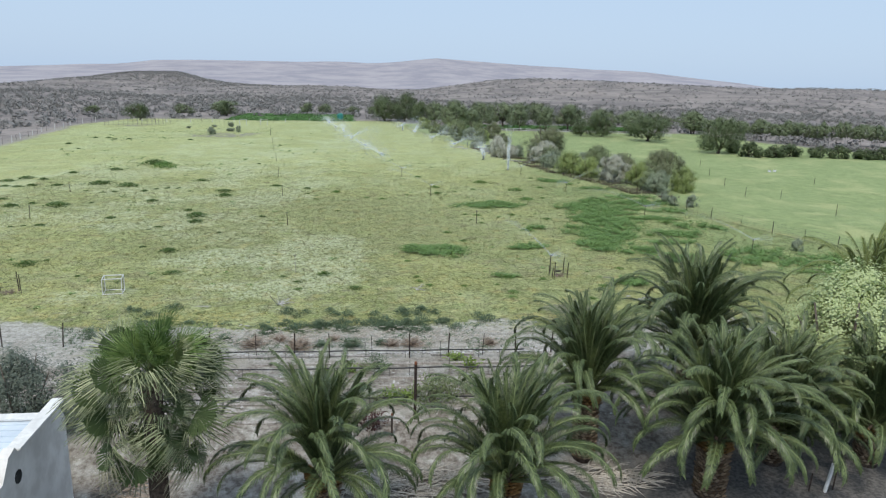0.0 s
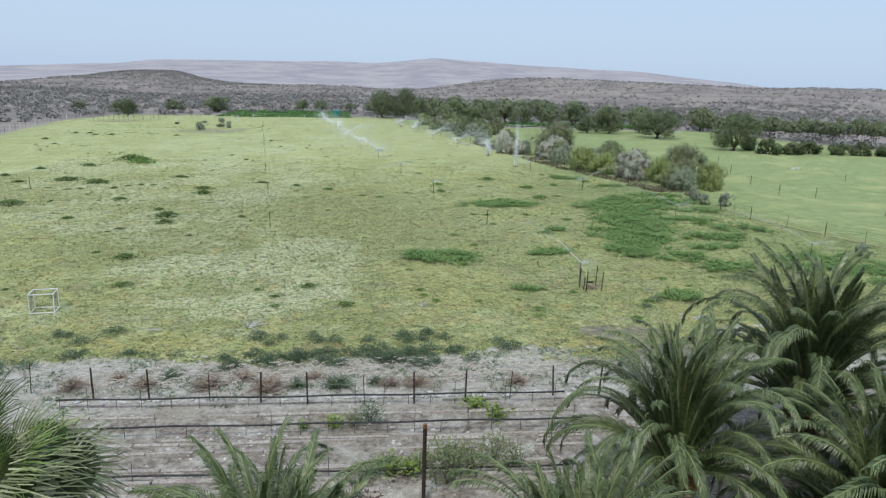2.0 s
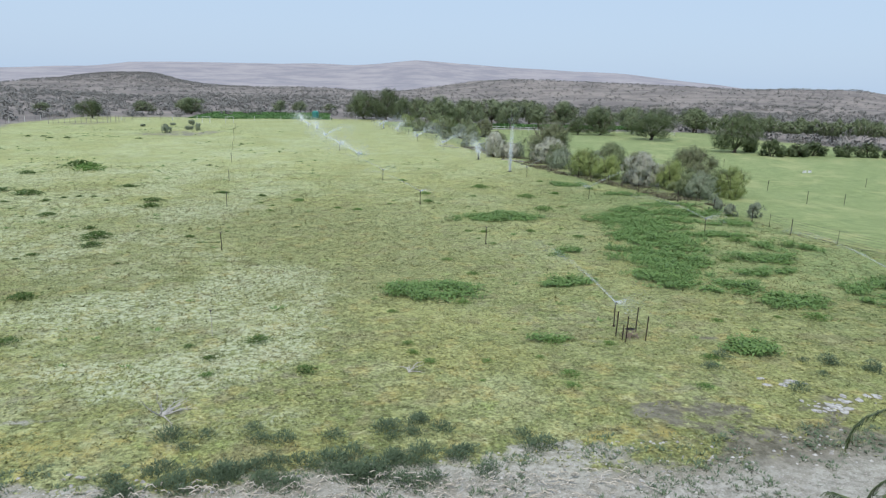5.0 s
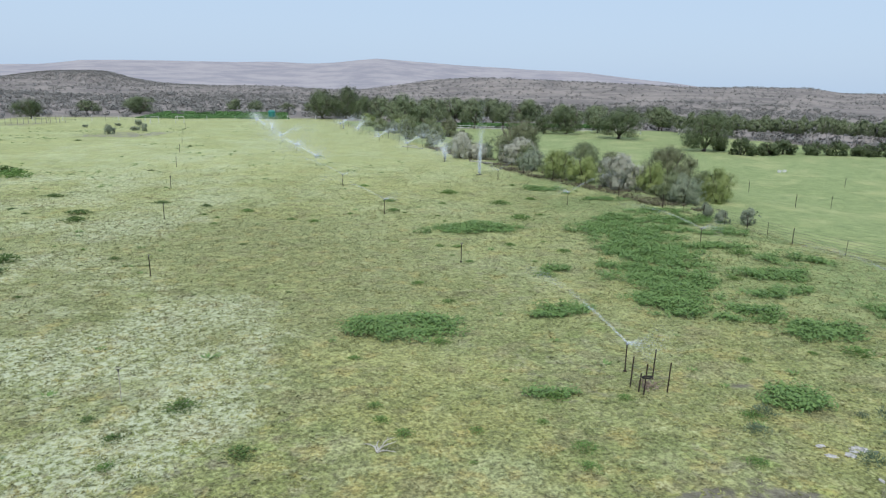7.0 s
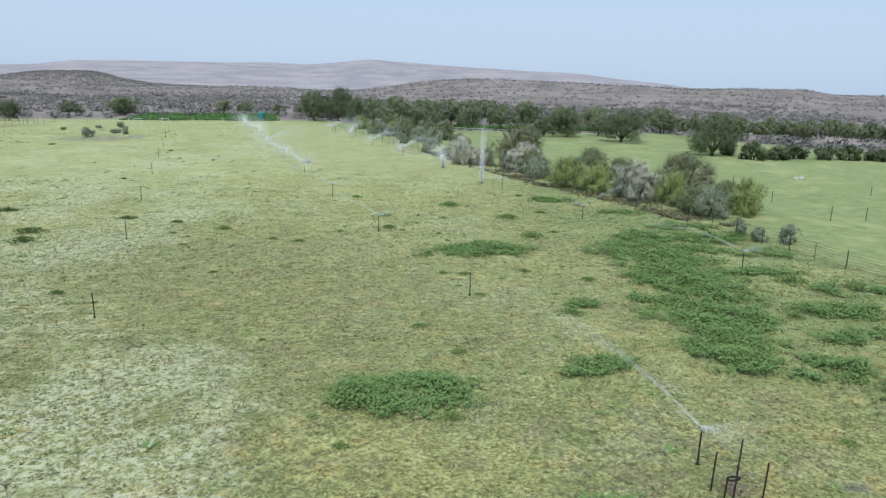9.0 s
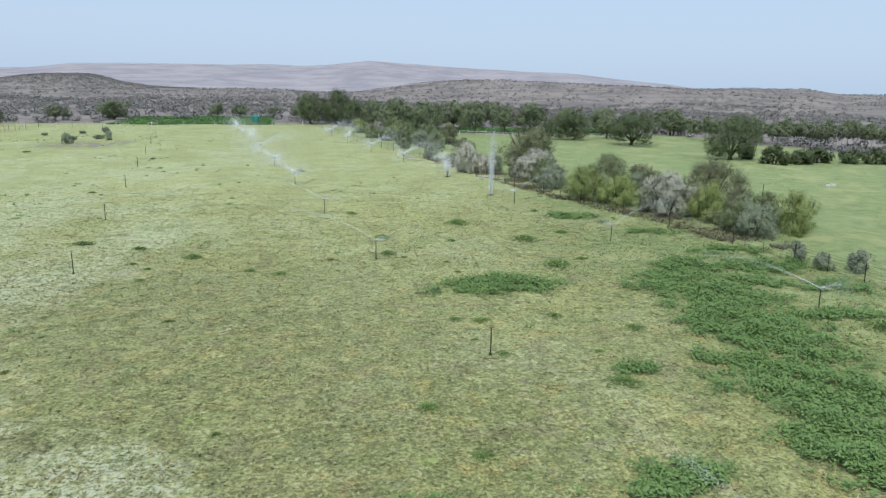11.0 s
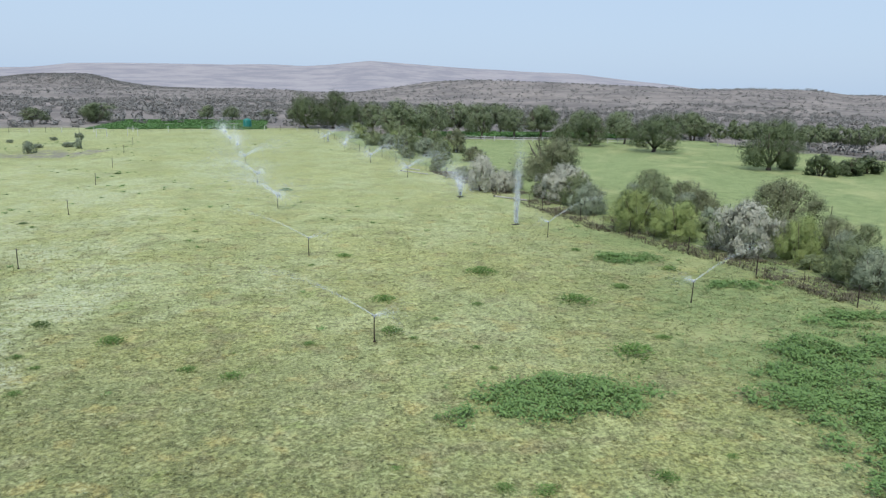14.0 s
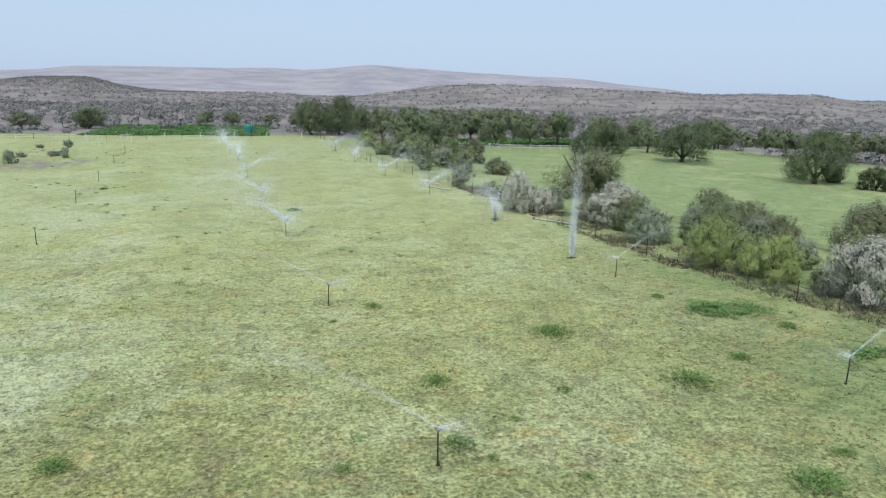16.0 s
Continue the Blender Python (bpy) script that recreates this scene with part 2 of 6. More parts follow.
SHRUB_LEAF = leaf_material("garden_shrub_leaves", (0.060, 0.078, 0.060), (0.235, 0.275, 0.215), 0.1, 0.9)
CROP_LEAF = leaf_material("crop_leaves", (0.14, 0.22, 0.05), (0.34, 0.43, 0.13), 0.3, 2.0)
SCRUB_LEAF = leaf_material("scrub_leaves", (0.17, 0.17, 0.16), (0.285, 0.278, 0.262), 0.1, 0.02)
LUCERNE = leaf_material("lucerne", (0.08, 0.185, 0.055), (0.17, 0.325, 0.10), 0.2, 0.1)
FROND = leaf_material("palm_leaflets", (0.010, 0.024, 0.007), (0.178, 0.235, 0.088), 0.04, 0.7, None, 0.42, 1.0)
FROND.node_tree.nodes["Principled BSDF"].inputs["Specular IOR Level"].default_value = 0.5
YELLOW_FROND = leaf_material("yellowish_palm_leaflets", (0.05, 0.075, 0.014), (0.30, 0.35, 0.11), 0.1, 0.7, None, 0.42, 1.0)
FAN_FRESH = leaf_material("fan_fresh", (0.06, 0.125, 0.024), (0.28, 0.385, 0.13), 0.2, 1.0, None, 0.5, 0.8)
FAN_OLD = leaf_material("fan_old", (0.024, 0.046, 0.014), (0.135, 0.19, 0.07), 0.1, 1.2)
FAN_DEAD = leaf_material("fan_dead", (0.19, 0.18, 0.12), (0.42, 0.4, 0.28), 0.15, 1.5)
FAN_TIP = leaf_material("fan_tips", (0.05, 0.075, 0.024), (0.46, 0.49, 0.28), 0.12, 1.2, None, 0.5, 1.0)
RACHIS = plain_material("palm_midrib", (0.125, 0.16, 0.068), (0.235, 0.275, 0.135), 3, 0.5)
BARK = plain_material("bark", (0.075, 0.06, 0.048), (0.17, 0.145, 0.12), 14, 0.95, 0, 0.8, 0.03)
PALE_BARK = plain_material("pale_bark", (0.40, 0.385, 0.36), (0.58, 0.56, 0.53), 8, 0.9)
PALM_BARK = plain_material("palm_bark", (0.06, 0.045, 0.035), (0.14, 0.105, 0.08), 10, 0.95, 0, 0.8, 0.03)
k = Nodes("palm_leaf_base", 0.85)
LEAF_BASE = k.colour(k.mix(k.island(), (0.10, 0.062, 0.036), (0.40, 0.31, 0.22))).mat
k = Nodes("palm_orange_base", 0.7)
ORANGE_BASE = k.colour(k.mix(k.island(), (0.16, 0.085, 0.03), (0.38, 0.24, 0.10))).mat
IRON = plain_material("rusty_iron", (0.035, 0.028, 0.025), (0.085, 0.06, 0.05), 30, 0.75, 0.3)
RUST_TOP = plain_material("bare_rust", (0.2, 0.075, 0.04), (0.3, 0.13, 0.07), 30, 0.8, 0.2)
WIRE = plain_material("wire", (0.11, 0.105, 0.1), (0.2, 0.19, 0.18), 20, 0.5, 0.6, 0.1)
BLACK_PIPE = plain_material("black_pipe", (0.018, 0.018, 0.02), (0.05, 0.05, 0.052), 5, 0.45)
WHITE_PAINT = plain_material("white_paint", (0.68, 0.68, 0.66), (0.8, 0.8, 0.78), 4, 0.6)
TEAL = plain_material("teal_tank", (0.02, 0.17, 0.15), (0.035, 0.24, 0.21), 3, 0.45)
PLASTER = plain_material("plaster", (0.66, 0.635, 0.595), (0.82, 0.80, 0.765), 1.4, 0.9, 0, 0.3, 0.01)
ROOF = plain_material("roof_paint", (0.60, 0.68, 0.76), (0.70, 0.77, 0.83), 1.5, 0.5)
DARK = plain_material("hollow_shade_rubber", (0.02, 0.02, 0.02), (0.04, 0.04, 0.04), 5, 0.9)
PLANK = plain_material("grey_timber", (0.26, 0.235, 0.21), (0.45, 0.42, 0.385), 12, 0.9)
STONE = plain_material("stone", (0.33, 0.32, 0.31), (0.56, 0.55, 0.535), 7, 0.9, 0, 0.5, 0.02)
DRY = plain_material("dry_twigs", (0.23, 0.18, 0.14), (0.40, 0.325, 0.26), 20, 0.95)
STRAW = plain_material("dry_straw", (0.38, 0.345, 0.29), (0.62, 0.58, 0.52), 15, 0.9)
DRY_BRUSH = leaf_material("dry_brush", (0.085, 0.078, 0.05), (0.24, 0.215, 0.14), 0.1, 0.8)
RED_LEAF = leaf_material("dark_red_leaves", (0.06, 0.03, 0.03), (0.16, 0.09, 0.08), 0.15, 2)
k = Nodes("water_drops", 0.15)
k.colour((0.85, 0.9, 0.93))
clear = k.n.new("ShaderNodeBsdfTransparent")
half = k.n.new("ShaderNodeMixShader")
half.inputs[0].default_value = 0.24
k.l.new(clear.outputs[0], half.inputs[1])
k.l.new(k.bsdf.outputs[0], half.inputs[2])
k.l.new(half.outputs[0], k.n["Material Output"].inputs[0])
WATER = k.mat

# distance: the hills of the skyline, haze painted in as pale mauve
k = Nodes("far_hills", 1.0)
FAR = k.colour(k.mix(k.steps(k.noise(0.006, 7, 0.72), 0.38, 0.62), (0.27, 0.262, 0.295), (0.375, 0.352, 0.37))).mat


# ---- building blocks ----
def smooth(a, b, v):
    v = np.clip((v - a) / (b - a), 0, 1)
    return v * v * (3 - 2 * v)


def mesh_of(name, verts, faces, mat, soft=False):
    me = bpy.data.meshes.new(name)
    me.from_pydata([tuple(v) for v in verts], [], [tuple(f) for f in faces])
    me.materials.append(mat)
    if soft:
        me.shade_smooth()
    me.update()
    return me


def mesh_fast(name, verts, size, mat):
    """Loose faces of `size` corners each, from an array of corners."""
    verts = np.asarray(verts, dtype=np.float32).reshape(-1, 3)
    n = len(verts) // size
    me = bpy.data.meshes.new(name)
    me.vertices.add(n * size)
    me.vertices.foreach_set("co", verts.ravel())
    me.loops.add(n * size)
    me.loops.foreach_set("vertex_index", np.arange(n * size, dtype=np.int32))
    me.polygons.add(n)
    me.polygons.foreach_set("loop_start", np.arange(0, n * size, size, dtype=np.int32))
    me.materials.append(mat)
    me.update(calc_edges=True)
    return me


def part(name, me, parent, label="", m=None):
    ob = new(name, me)
    ob.parent = parent
    if m is not None:
        ob.matrix_basis = m
    return tagged(ob, label)


def thing(name, label, category, group="", m=None, kind=""):
    ob = new(name)
    ob.empty_display_size = 0.2
    if m is not None:
        ob.matrix_basis = m
    return tagged(ob, label, category, group, kind)


class Shape:
    """Gathers tubes, boxes and blobs into one mesh."""

    def __init__(self):
        self.v, self.f = [], []

    def tube(self, points, radii, sides=6, cap=True):
        points = [Vector(p) for p in points]
        base = len(self.v)
        for i, p in enumerate(points):
            d = (points[min(i + 1, len(points) - 1)] - points[max(i - 1, 0)]).normalized()
            u = d.orthogonal().normalized() if abs(d.z) > 0.9 else d.cross(Vector((0, 0, 1))).normalized()
            w = d.cross(u)
            r = radii[i] if isinstance(radii, (list, tuple)) else radii
            for s in range(sides):
                a = 2 * math.pi * s / sides
                self.v.append(p + (u * math.cos(a) + w * math.sin(a)) * r)
        for i in range(len(points) - 1):
            for s in range(sides):
                a, b = base + i * sides + s, base + i * sides + (s + 1) % sides
                self.f.append((a, b, b + sides, a + sides))
        if cap:
            self.f.append(tuple(base + s for s in reversed(range(sides))))
            self.f.append(tuple(base + (len(points) - 1) * sides + s for s in range(sides)))
        return self

    def box(self, x0, x1, y0, y1, z0, z1, m=None):
        b = len(self.v)
        c = [Vector((x, y, z)) for z in (z0, z1) for y in (y0, y1) for x in (x0, x1)]
        self.v += [m @ p for p in c] if m else c
        self.f += [tuple(b + i for i in q) for q in ((0, 2, 3, 1), (4, 5, 7, 6), (0, 1, 5, 4), (1, 3, 7, 5), (3, 2, 6, 7), (2, 0, 4, 6))]
        return self

    def mesh(self, name, mat, soft=False):
        return mesh_of(name, self.v, self.f, mat, soft)


def turned(rng, n):
    """n random unit directions."""
    d = rng.normal(size=(n, 3))
    return d / np.linalg.norm(d, axis=1, keepdims=True)


def leaves(centres, along, length, width, rng, facing=None):
    """Pointed four-cornered leaves at centres, each along its own direction; facing: the way that their flat sides turn, roughly."""
    n = len(centres)
    if facing is None:
        side = np.cross(along, turned(rng, n))
    else:
        flat = facing + turned(rng, n) * 0.3
        flat /= np.linalg.norm(flat, axis=1, keepdims=True) + 1e-9
        along = along - flat * np.sum(along * flat, axis=1, keepdims=True)
        along /= np.linalg.norm(along, axis=1, keepdims=True) + 1e-9
        side = np.cross(along, flat)
    side /= np.linalg.norm(side, axis=1, keepdims=True) + 1e-9
    length = np.broadcast_to(np.asarray(length), (n,))[:, None]
    width = np.broadcast_to(np.asarray(width), (n,))[:, None]
    a = centres - along * length * 0.5
    b = centres + side * width * 0.5
    c = centres + along * length * 0.5
    d = centres - side * width * 0.5
    return np.stack([a, b, c, d], axis=1).reshape(-1, 3)


def crown_points(rng, n, rx, low, high, lobes, belly=0.36, foot=0.8):
    """Points in an uneven domed crown between two heights, widest at belly, a share of its height, and foot times as wide at its bottom: boughs set about the dome, each a ball of small leaf clumps with gaps between."""
    tall = high - low
    a, h = rng.uniform(0, 2 * np.pi, lobes), rng.uniform(0.0, 1.0, lobes)
    rim = np.where(h > belly, np.sqrt(np.maximum(0, 1 - ((h - belly) / (1 - belly)) ** 2)), foot + (1 - foot) * h / belly)
    lop = 1 + 0.16 * np.sin(a + rng.uniform(0, 6)) + 0.13 * np.sin(2 * a + rng.uniform(0, 6)) + 0.10 * np.sin(3 * a + rng.uniform(0, 6))
    size = rng.uniform(0.14, 0.36, lobes)
    out_r = np.maximum(0.04, rim * lop - size * 0.7) * rng.uniform(0.25, 1.0, lobes) ** 0.5
    up = np.clip(h * (0.9 + 0.12 * np.sin(a + rng.uniform(0, 6))), size * 0.5, 1.02 - size * 0.62)
    bough = np.stack([np.cos(a) * out_r, np.sin(a) * out_r, up], axis=1)
    many = lobes * 16
    of = rng.choice(lobes, many, p=size ** 1.8 / np.sum(size ** 1.8))
    d = turned(rng, many)
    clump = bough[of] + d * (size[of] * rng.uniform(0.45, 1.0, many) ** 0.5)[:, None] * np.array([1, 1, 0.8])
    which = rng.integers(0, many, n)
    p = clump[which] + rng.normal(size=(n, 3)) * (0.034 + 0.05 * rng.random(n) ** 4)[:, None]
    p[:, 2] = np.where(p[:, 2] < 0, -0.4 * p[:, 2], p[:, 2])
    away = p - np.array([0, 0, 0.3])
    away /= np.linalg.norm(away, axis=1, keepdims=True) + 1e-9
    out_d = d[which] * 0.8 + away * 0.6
    return p * np.array([rx, rx, tall]) + np.array([0, 0, low]), out_d / (np.linalg.norm(out_d, axis=1, keepdims=True) + 1e-9)


# ---- the ground ----
def yard_drop(y):
    return -1.15 * (1 - smooth(22.5, 28.5, y))


FENCE_RIGHT = [(46.5, 44), (44.6, 52), (41.7, 62.7), (39.3, 70), (38.8, 78), (37.5, 86), (36.1, 97), (34.5, 103), (32.6, 108.5), (30.9, 118),
               (29.7, 130), (28, 141), (25.6, 154), (21.5, 171.6), (19.5, 184), (17.6, 204), (14.5, 233)]


def fence_x(y):
    return np.interp(y, [p[1] for p in FENCE_RIGHT], [p[0] for p in FENCE_RIGHT])


def ground_height(x, y):
    """Height of the ground: a flat river terrace, the lower yard, a stony hill and a long plateau in the distance."""
    z = yard_drop(y) * smooth(-60, -25, -np.abs(x))
    z = z - 0.012 * np.clip(-x - 12, 0, 60) * smooth(40, 90, y)
    z = z - 1.75 * smooth(7, 34, x - fence_x(y)) * smooth(50, 90, y)
    r = np.hypot(x, y)
    hx, hy = (x + 278) / np.where(x < -278, 135.0, 60.0), (y - 1190) / 170.0
    z = z + 18.5 * np.exp(-np.abs(hx * hx + hy * hy) ** 1.05)
    plate = smooth(90, 330, x - (y - 1100) * 0.1) * smooth(520, 1150, r)
    z = z + plate * (24.5 + 6 * np.sin(x * 0.006 + 1.0)) * (1 - 0.5 * smooth(700, 1500, x))
    z = z - plate * 7.0 * smooth(0.70, 0.735, np.arctan2(x - 6, np.maximum(y - 55, 1)))
    rough_far = smooth(300, 700, r)
    z = z + rough_far * (1.6 * np.sin(x * 0.021 + y * 0.013) * np.sin(y * 0.017 - 0.6) + 1.0 * np.sin(x * 0.05 + 2) * np.sin(y * 0.043))
    z = z - 26 * smooth(1400, 1800, r) - 9 * smooth(-330, -560, x) * smooth(650, 1050, r)
    z = z + 0.07 * np.sin(x * 0.31 + 0.5) * np.sin(y * 0.27) * smooth(34, 40, y)
    return z


def lattice_noise(x, y, size, seed):
    """Smooth random heights between 0 and 1, with features of the size given."""
    table = np.random.default_rng(seed).random((64, 64))
    u, v = np.asarray(x) / size, np.asarray(y) / size
    i, j = np.floor(u).astype(int), np.floor(v).astype(int)
    f, g = u - i, v - j
    f, g = f * f * (3 - 2 * f), g * g * (3 - 2 * g)
    a, b = table[i % 64, j % 64], table[(i + 1) % 64, j % 64]
    c, d = table[i % 64, (j + 1) % 64], table[(i + 1) % 64, (j + 1) % 64]
    return (a * (1 - f) + b * f) * (1 - g) + (c * (1 - f) + d * f) * g


def ellipse(x, y, cx, cy, rx, ry, turn=0.0):
    c, s = math.cos(radians(turn)), math.sin(radians(turn))
    u, v = (x - cx) * c + (y - cy) * s, -(x - cx) * s + (y - cy) * c
    return 1 - smooth(0.55, 1.25, np.sqrt((u / rx) ** 2 + (v / ry) ** 2))


WEED_PATCHES = [(7.1, 56.2, 2.6, 2.0), (16.3, 78, 3.8, 1.7), (15.5, 57.3, 1.8, 0.8), (31, 80.5, 3.6, 2.0), (28.5, 75, 4.0, 4.2), (26.8, 69, 3.6, 4.2), (24.0, 62.5, 2.6, 4.0), (35.6, 79.6, 3.0, 2.0), (32.4, 76.6, 2.8, 2.0), (36.2, 75.0, 2.2, 1.4), (22.2, 57.5, 2.2, 2.4), (25, 55.2, 2.2, 1.4)] + [
                (35.2, 65, 2.4, 1.6), (31.5, 62, 2.2, 1.3), (29.3, 58.5, 2.2, 1.0), (29.8, 98.6, 2.6, 1.0), (33, 70, 2.4, 1.0), (26.8, 52.5, 2.0, 1.2), (34, 54, 3.0, 3.0), (20.3, 46, 1.4, 0.9),
                (18.5, 65, 0.9, 0.6), (38.5, 50, 4.5, 3.0), (11.6, 48.1, 1.1, 0.35), (35.5, 84, 2.6, 1.2), (33.8, 91, 2.6, 0.9), (31.6, 104, 1.6, 0.9)]


def ground_cover(x, y):
    """How much grass, bleaching, lush growth and ochre weed grows at a place."""
    edge = 36.9 + 0.45 * np.sin(x * 0.5) - 0.9 * smooth(8, 14, x) + 0.3 * smooth(-6, -11, x) + 2.0 * smooth(-12, -18, x)
    left = np.interp(y, [30, 60, 150, 210, 245], [-62, -64, -68, -76, -72])
    right = fence_x(y)
    field = smooth(edge - 0.6, edge + 2.6, y) * smooth(left - 2, left + 4, x) * (1 - smooth(244, 252, y)) * (1 - smooth(right + 2, right + 6, x))
    pasture = smooth(right + 0.5, right + 4, x) * smooth(30, 45, y) * (1 - smooth(232, 242, y)) * (1 - smooth(0, 6, x - np.interp(y, [100, 160, 180, 240], [170, 150, 128, 118])))
    strip = smooth(right + 0.7, right + 1.9, x) * (1 - smooth(right + 3.5, right + 6.5, x)) * smooth(84, 94, y) * (1 - 0.6 * smooth(125, 150, y))
    grass = np.clip(np.maximum(field, pasture) * (1 - 0.3 * strip), 0, 1)
    bare = np.zeros_like(x)
    for cx, cy, rx, ry in ((14.5, 40.3, 2.6, 1.6), (19.7, 40.4, 2.0, 1.1), (9.5, 38.6, 3.0, 0.8), (17.0, 38.4, 3.0, 1.4), (21.0, 37.6, 3.0, 1.5), (24.5, 39.0, 2.4, 1.3), (-8.8, 42.0, 1.6, 0.7), (46.5, 99.6, 3.0, 0.8), (50.5, 97.4, 2.6, 0.8), (43.2, 102.2, 2.4, 0.8),
                           (19.5, 47.5, 1.2, 0.5), (3.2, 41.6, 1.0, 0.4), (-31, 176, 9, 8), (-60, 214, 8, 10), (-24, 184, 3, 3)):
        bare = np.maximum(bare, ellipse(x, y, cx, cy, rx, ry))
    dry = np.zeros_like(x)
    for cx, cy, rx, ry in ((3.5, 51, 4, 3), (-2, 80, 6, 4), (6, 66, 5, 3), (2, 72, 6, 3), (14, 66, 4, 2), (18, 60, 3, 2), (12, 62, 3, 2), (0, 92, 6, 5), (8, 78, 4, 3), (24, 48, 4, 3), (-4, 66, 7, 4), (2, 84, 7, 3), (-8, 96, 7, 4), (6, 58, 4, 2)):
        dry = np.maximum(dry, ellipse(x, y, cx, cy, rx, ry))
    grass = grass * (1 - 0.2 * dry * lattice_noise(x, y, 1.3, 31))
    grass = grass * (1 - np.clip(bare * (0.1 + 0.55 * lattice_noise(x, y, 2.6, 9) + 0.6 * lattice_noise(x, y, 1.3, 10)), 0, 0.55))
    pale = np.zeros_like(x)
    for cx, cy, rx, ry, s in ((-6.5, 51, 9, 8, 1.0), (-2.0, 56, 5.0, 8, 0.9), (-11, 66, 8, 9, 0.7), (-12, 86, 9, 10, 0.75), (-14, 44, 9, 3.5, 0.55), (-3, 41, 6, 2, 0.5), (-7, 94, 6, 7, 0.6), (2, 101, 5, 5, 0.35), (-24, 100, 8, 9, 0.5), (9, 96, 5, 6, 0.45), (-20, 74, 9, 12, 0.6), (-24, 96, 26, 34, 0.62), (-16, 140, 24, 40, 0.5), (-40, 70, 22, 26, 0.55)):
        pale = np.maximum(pale, s * ellipse(x, y, cx, cy, rx, ry))
    pale = pale * (0.35 + 1.1 * lattice_noise(x, y, 5.5, 21)) * (0.6 + 0.7 * lattice_noise(x, y, 1.6, 22))
    lush = np.clip(pasture * 0.95, 0, 1)
    for cx, cy, rx, ry, t, s in ((27, 66, 6, 16, 25, 0.45), (33, 60, 7, 9, 0, 0.5), (30, 95, 4, 8, 10, 0.3), (38, 55, 6, 12, 0, 0.95), (31, 83, 8, 13, 10, 0.62), (36, 72, 6, 7, 0, 0.6), (31, 100, 4, 6, 10, 0.45)):
        lush = np.maximum(lush, s * 1.15 * ellipse(x, y, cx, cy, rx, ry, -t))
    lush = np.maximum(lush, 0.6 * smooth(-8, -2, x - right) * smooth(66, 76, y) * (1 - smooth(118, 135, y)) * (0.6 + 0.8 * lattice_noise(x, y, 4.0, 41)))
    for cx, cy, rx, ry in WEED_PATCHES:
        lush = np.maximum(lush, 0.62 * ellipse(x, y, cx, cy, rx * 1.1, ry * 1.1))
    ochre = np.zeros_like(x)
    for cx, cy, rx, ry, s in ((-8.5, 40.2, 5, 1.5, 0.8), (11.5, 39.0, 2.6, 0.8, 0.95), (-15, 43, 6, 1.6, 0.6), (1.0, 40.5, 2.5, 0.8, 0.5), (32, 95, 2.4, 2.2, 0.75), (34, 88, 1.6, 1.6, 0.6), (27, 88, 2.2, 1.4, 0.55), (21, 92, 2.0, 1.2, 0.45), (35, 68, 3, 2, 0.5), (28.5, 104, 1.5, 1.5, 0.5), (-1, 215, 22, 12, 0.3), (24, 52, 4, 3, 0.25)):
        ochre = np.maximum(ochre, s * ellipse(x, y, cx, cy, rx, ry))
    return grass, pale, lush, ochre


def graded(lo, a, b, hi, step, grow=1.13):
    mid = list(np.arange(a, b, step))
    up, s = [b], step
    while up[-1] < hi:
        s *= grow
        up.append(up[-1] + s)
    down, s = [a], step
    while down[-1] > lo:
        s *= grow
        down.append(down[-1] - s)
    return np.array(down[:0:-1] + mid + up)


def build_ground():
    xs, ys = graded(-2400, -30, 46, 2400, 0.8, 1.08), graded(-500, 18, 100, 2000, 0.8, 1.06)
    X, Y = np.meshgrid(xs, ys)
    Z = ground_height(X, Y)
    nx, ny = len(xs), len(ys)
    idx = np.arange(nx * ny).reshape(ny, nx)
    faces = np.stack([idx[:-1, :-1], idx[:-1, 1:], idx[1:, 1:], idx[1:, :-1]], axis=-1).reshape(-1, 4)
    me = bpy.data.meshes.new("ground")
    me.from_pydata(np.stack([X, Y, Z], axis=-1).reshape(-1, 3).tolist(), [], faces.tolist())
    g, p, l, o = ground_cover(X, Y)
    at = me.color_attributes.new("cover", "FLOAT_COLOR", "POINT")
    at.data.foreach_set("color", np.stack([g, p, l, o], axis=-1).astype(np.float32).ravel())
    veld = me.attributes.new("veld", "FLOAT", "POINT")
    # the yard takes the darker veld tone, partly as painted shade
    veld.data.foreach_set("value", np.maximum(smooth(110, 190, np.hypot(X, Y) + 40 * smooth(-60, -90, X)), np.maximum(0.85 * (1 - smooth(20.6, 22.4, Y - 3.4 * smooth(8, 13, X))), 0.2 * smooth(0.5, 1.5, X - fence_x(Y)) * (1 - smooth(5, 8, X - fence_x(Y))) * smooth(84, 94, Y))).astype(np.float32).ravel())
    me.materials.append(GROUND)
    me.shade_smooth()
    tagged(new("ground", me), "dry grass field, bare grey soil and stony scrubland", "ground", kind="structure")


build_ground()


def height_at(x, y):
    return float(ground_height(np.array([float(x)]), np.array([float(y)]))[0])


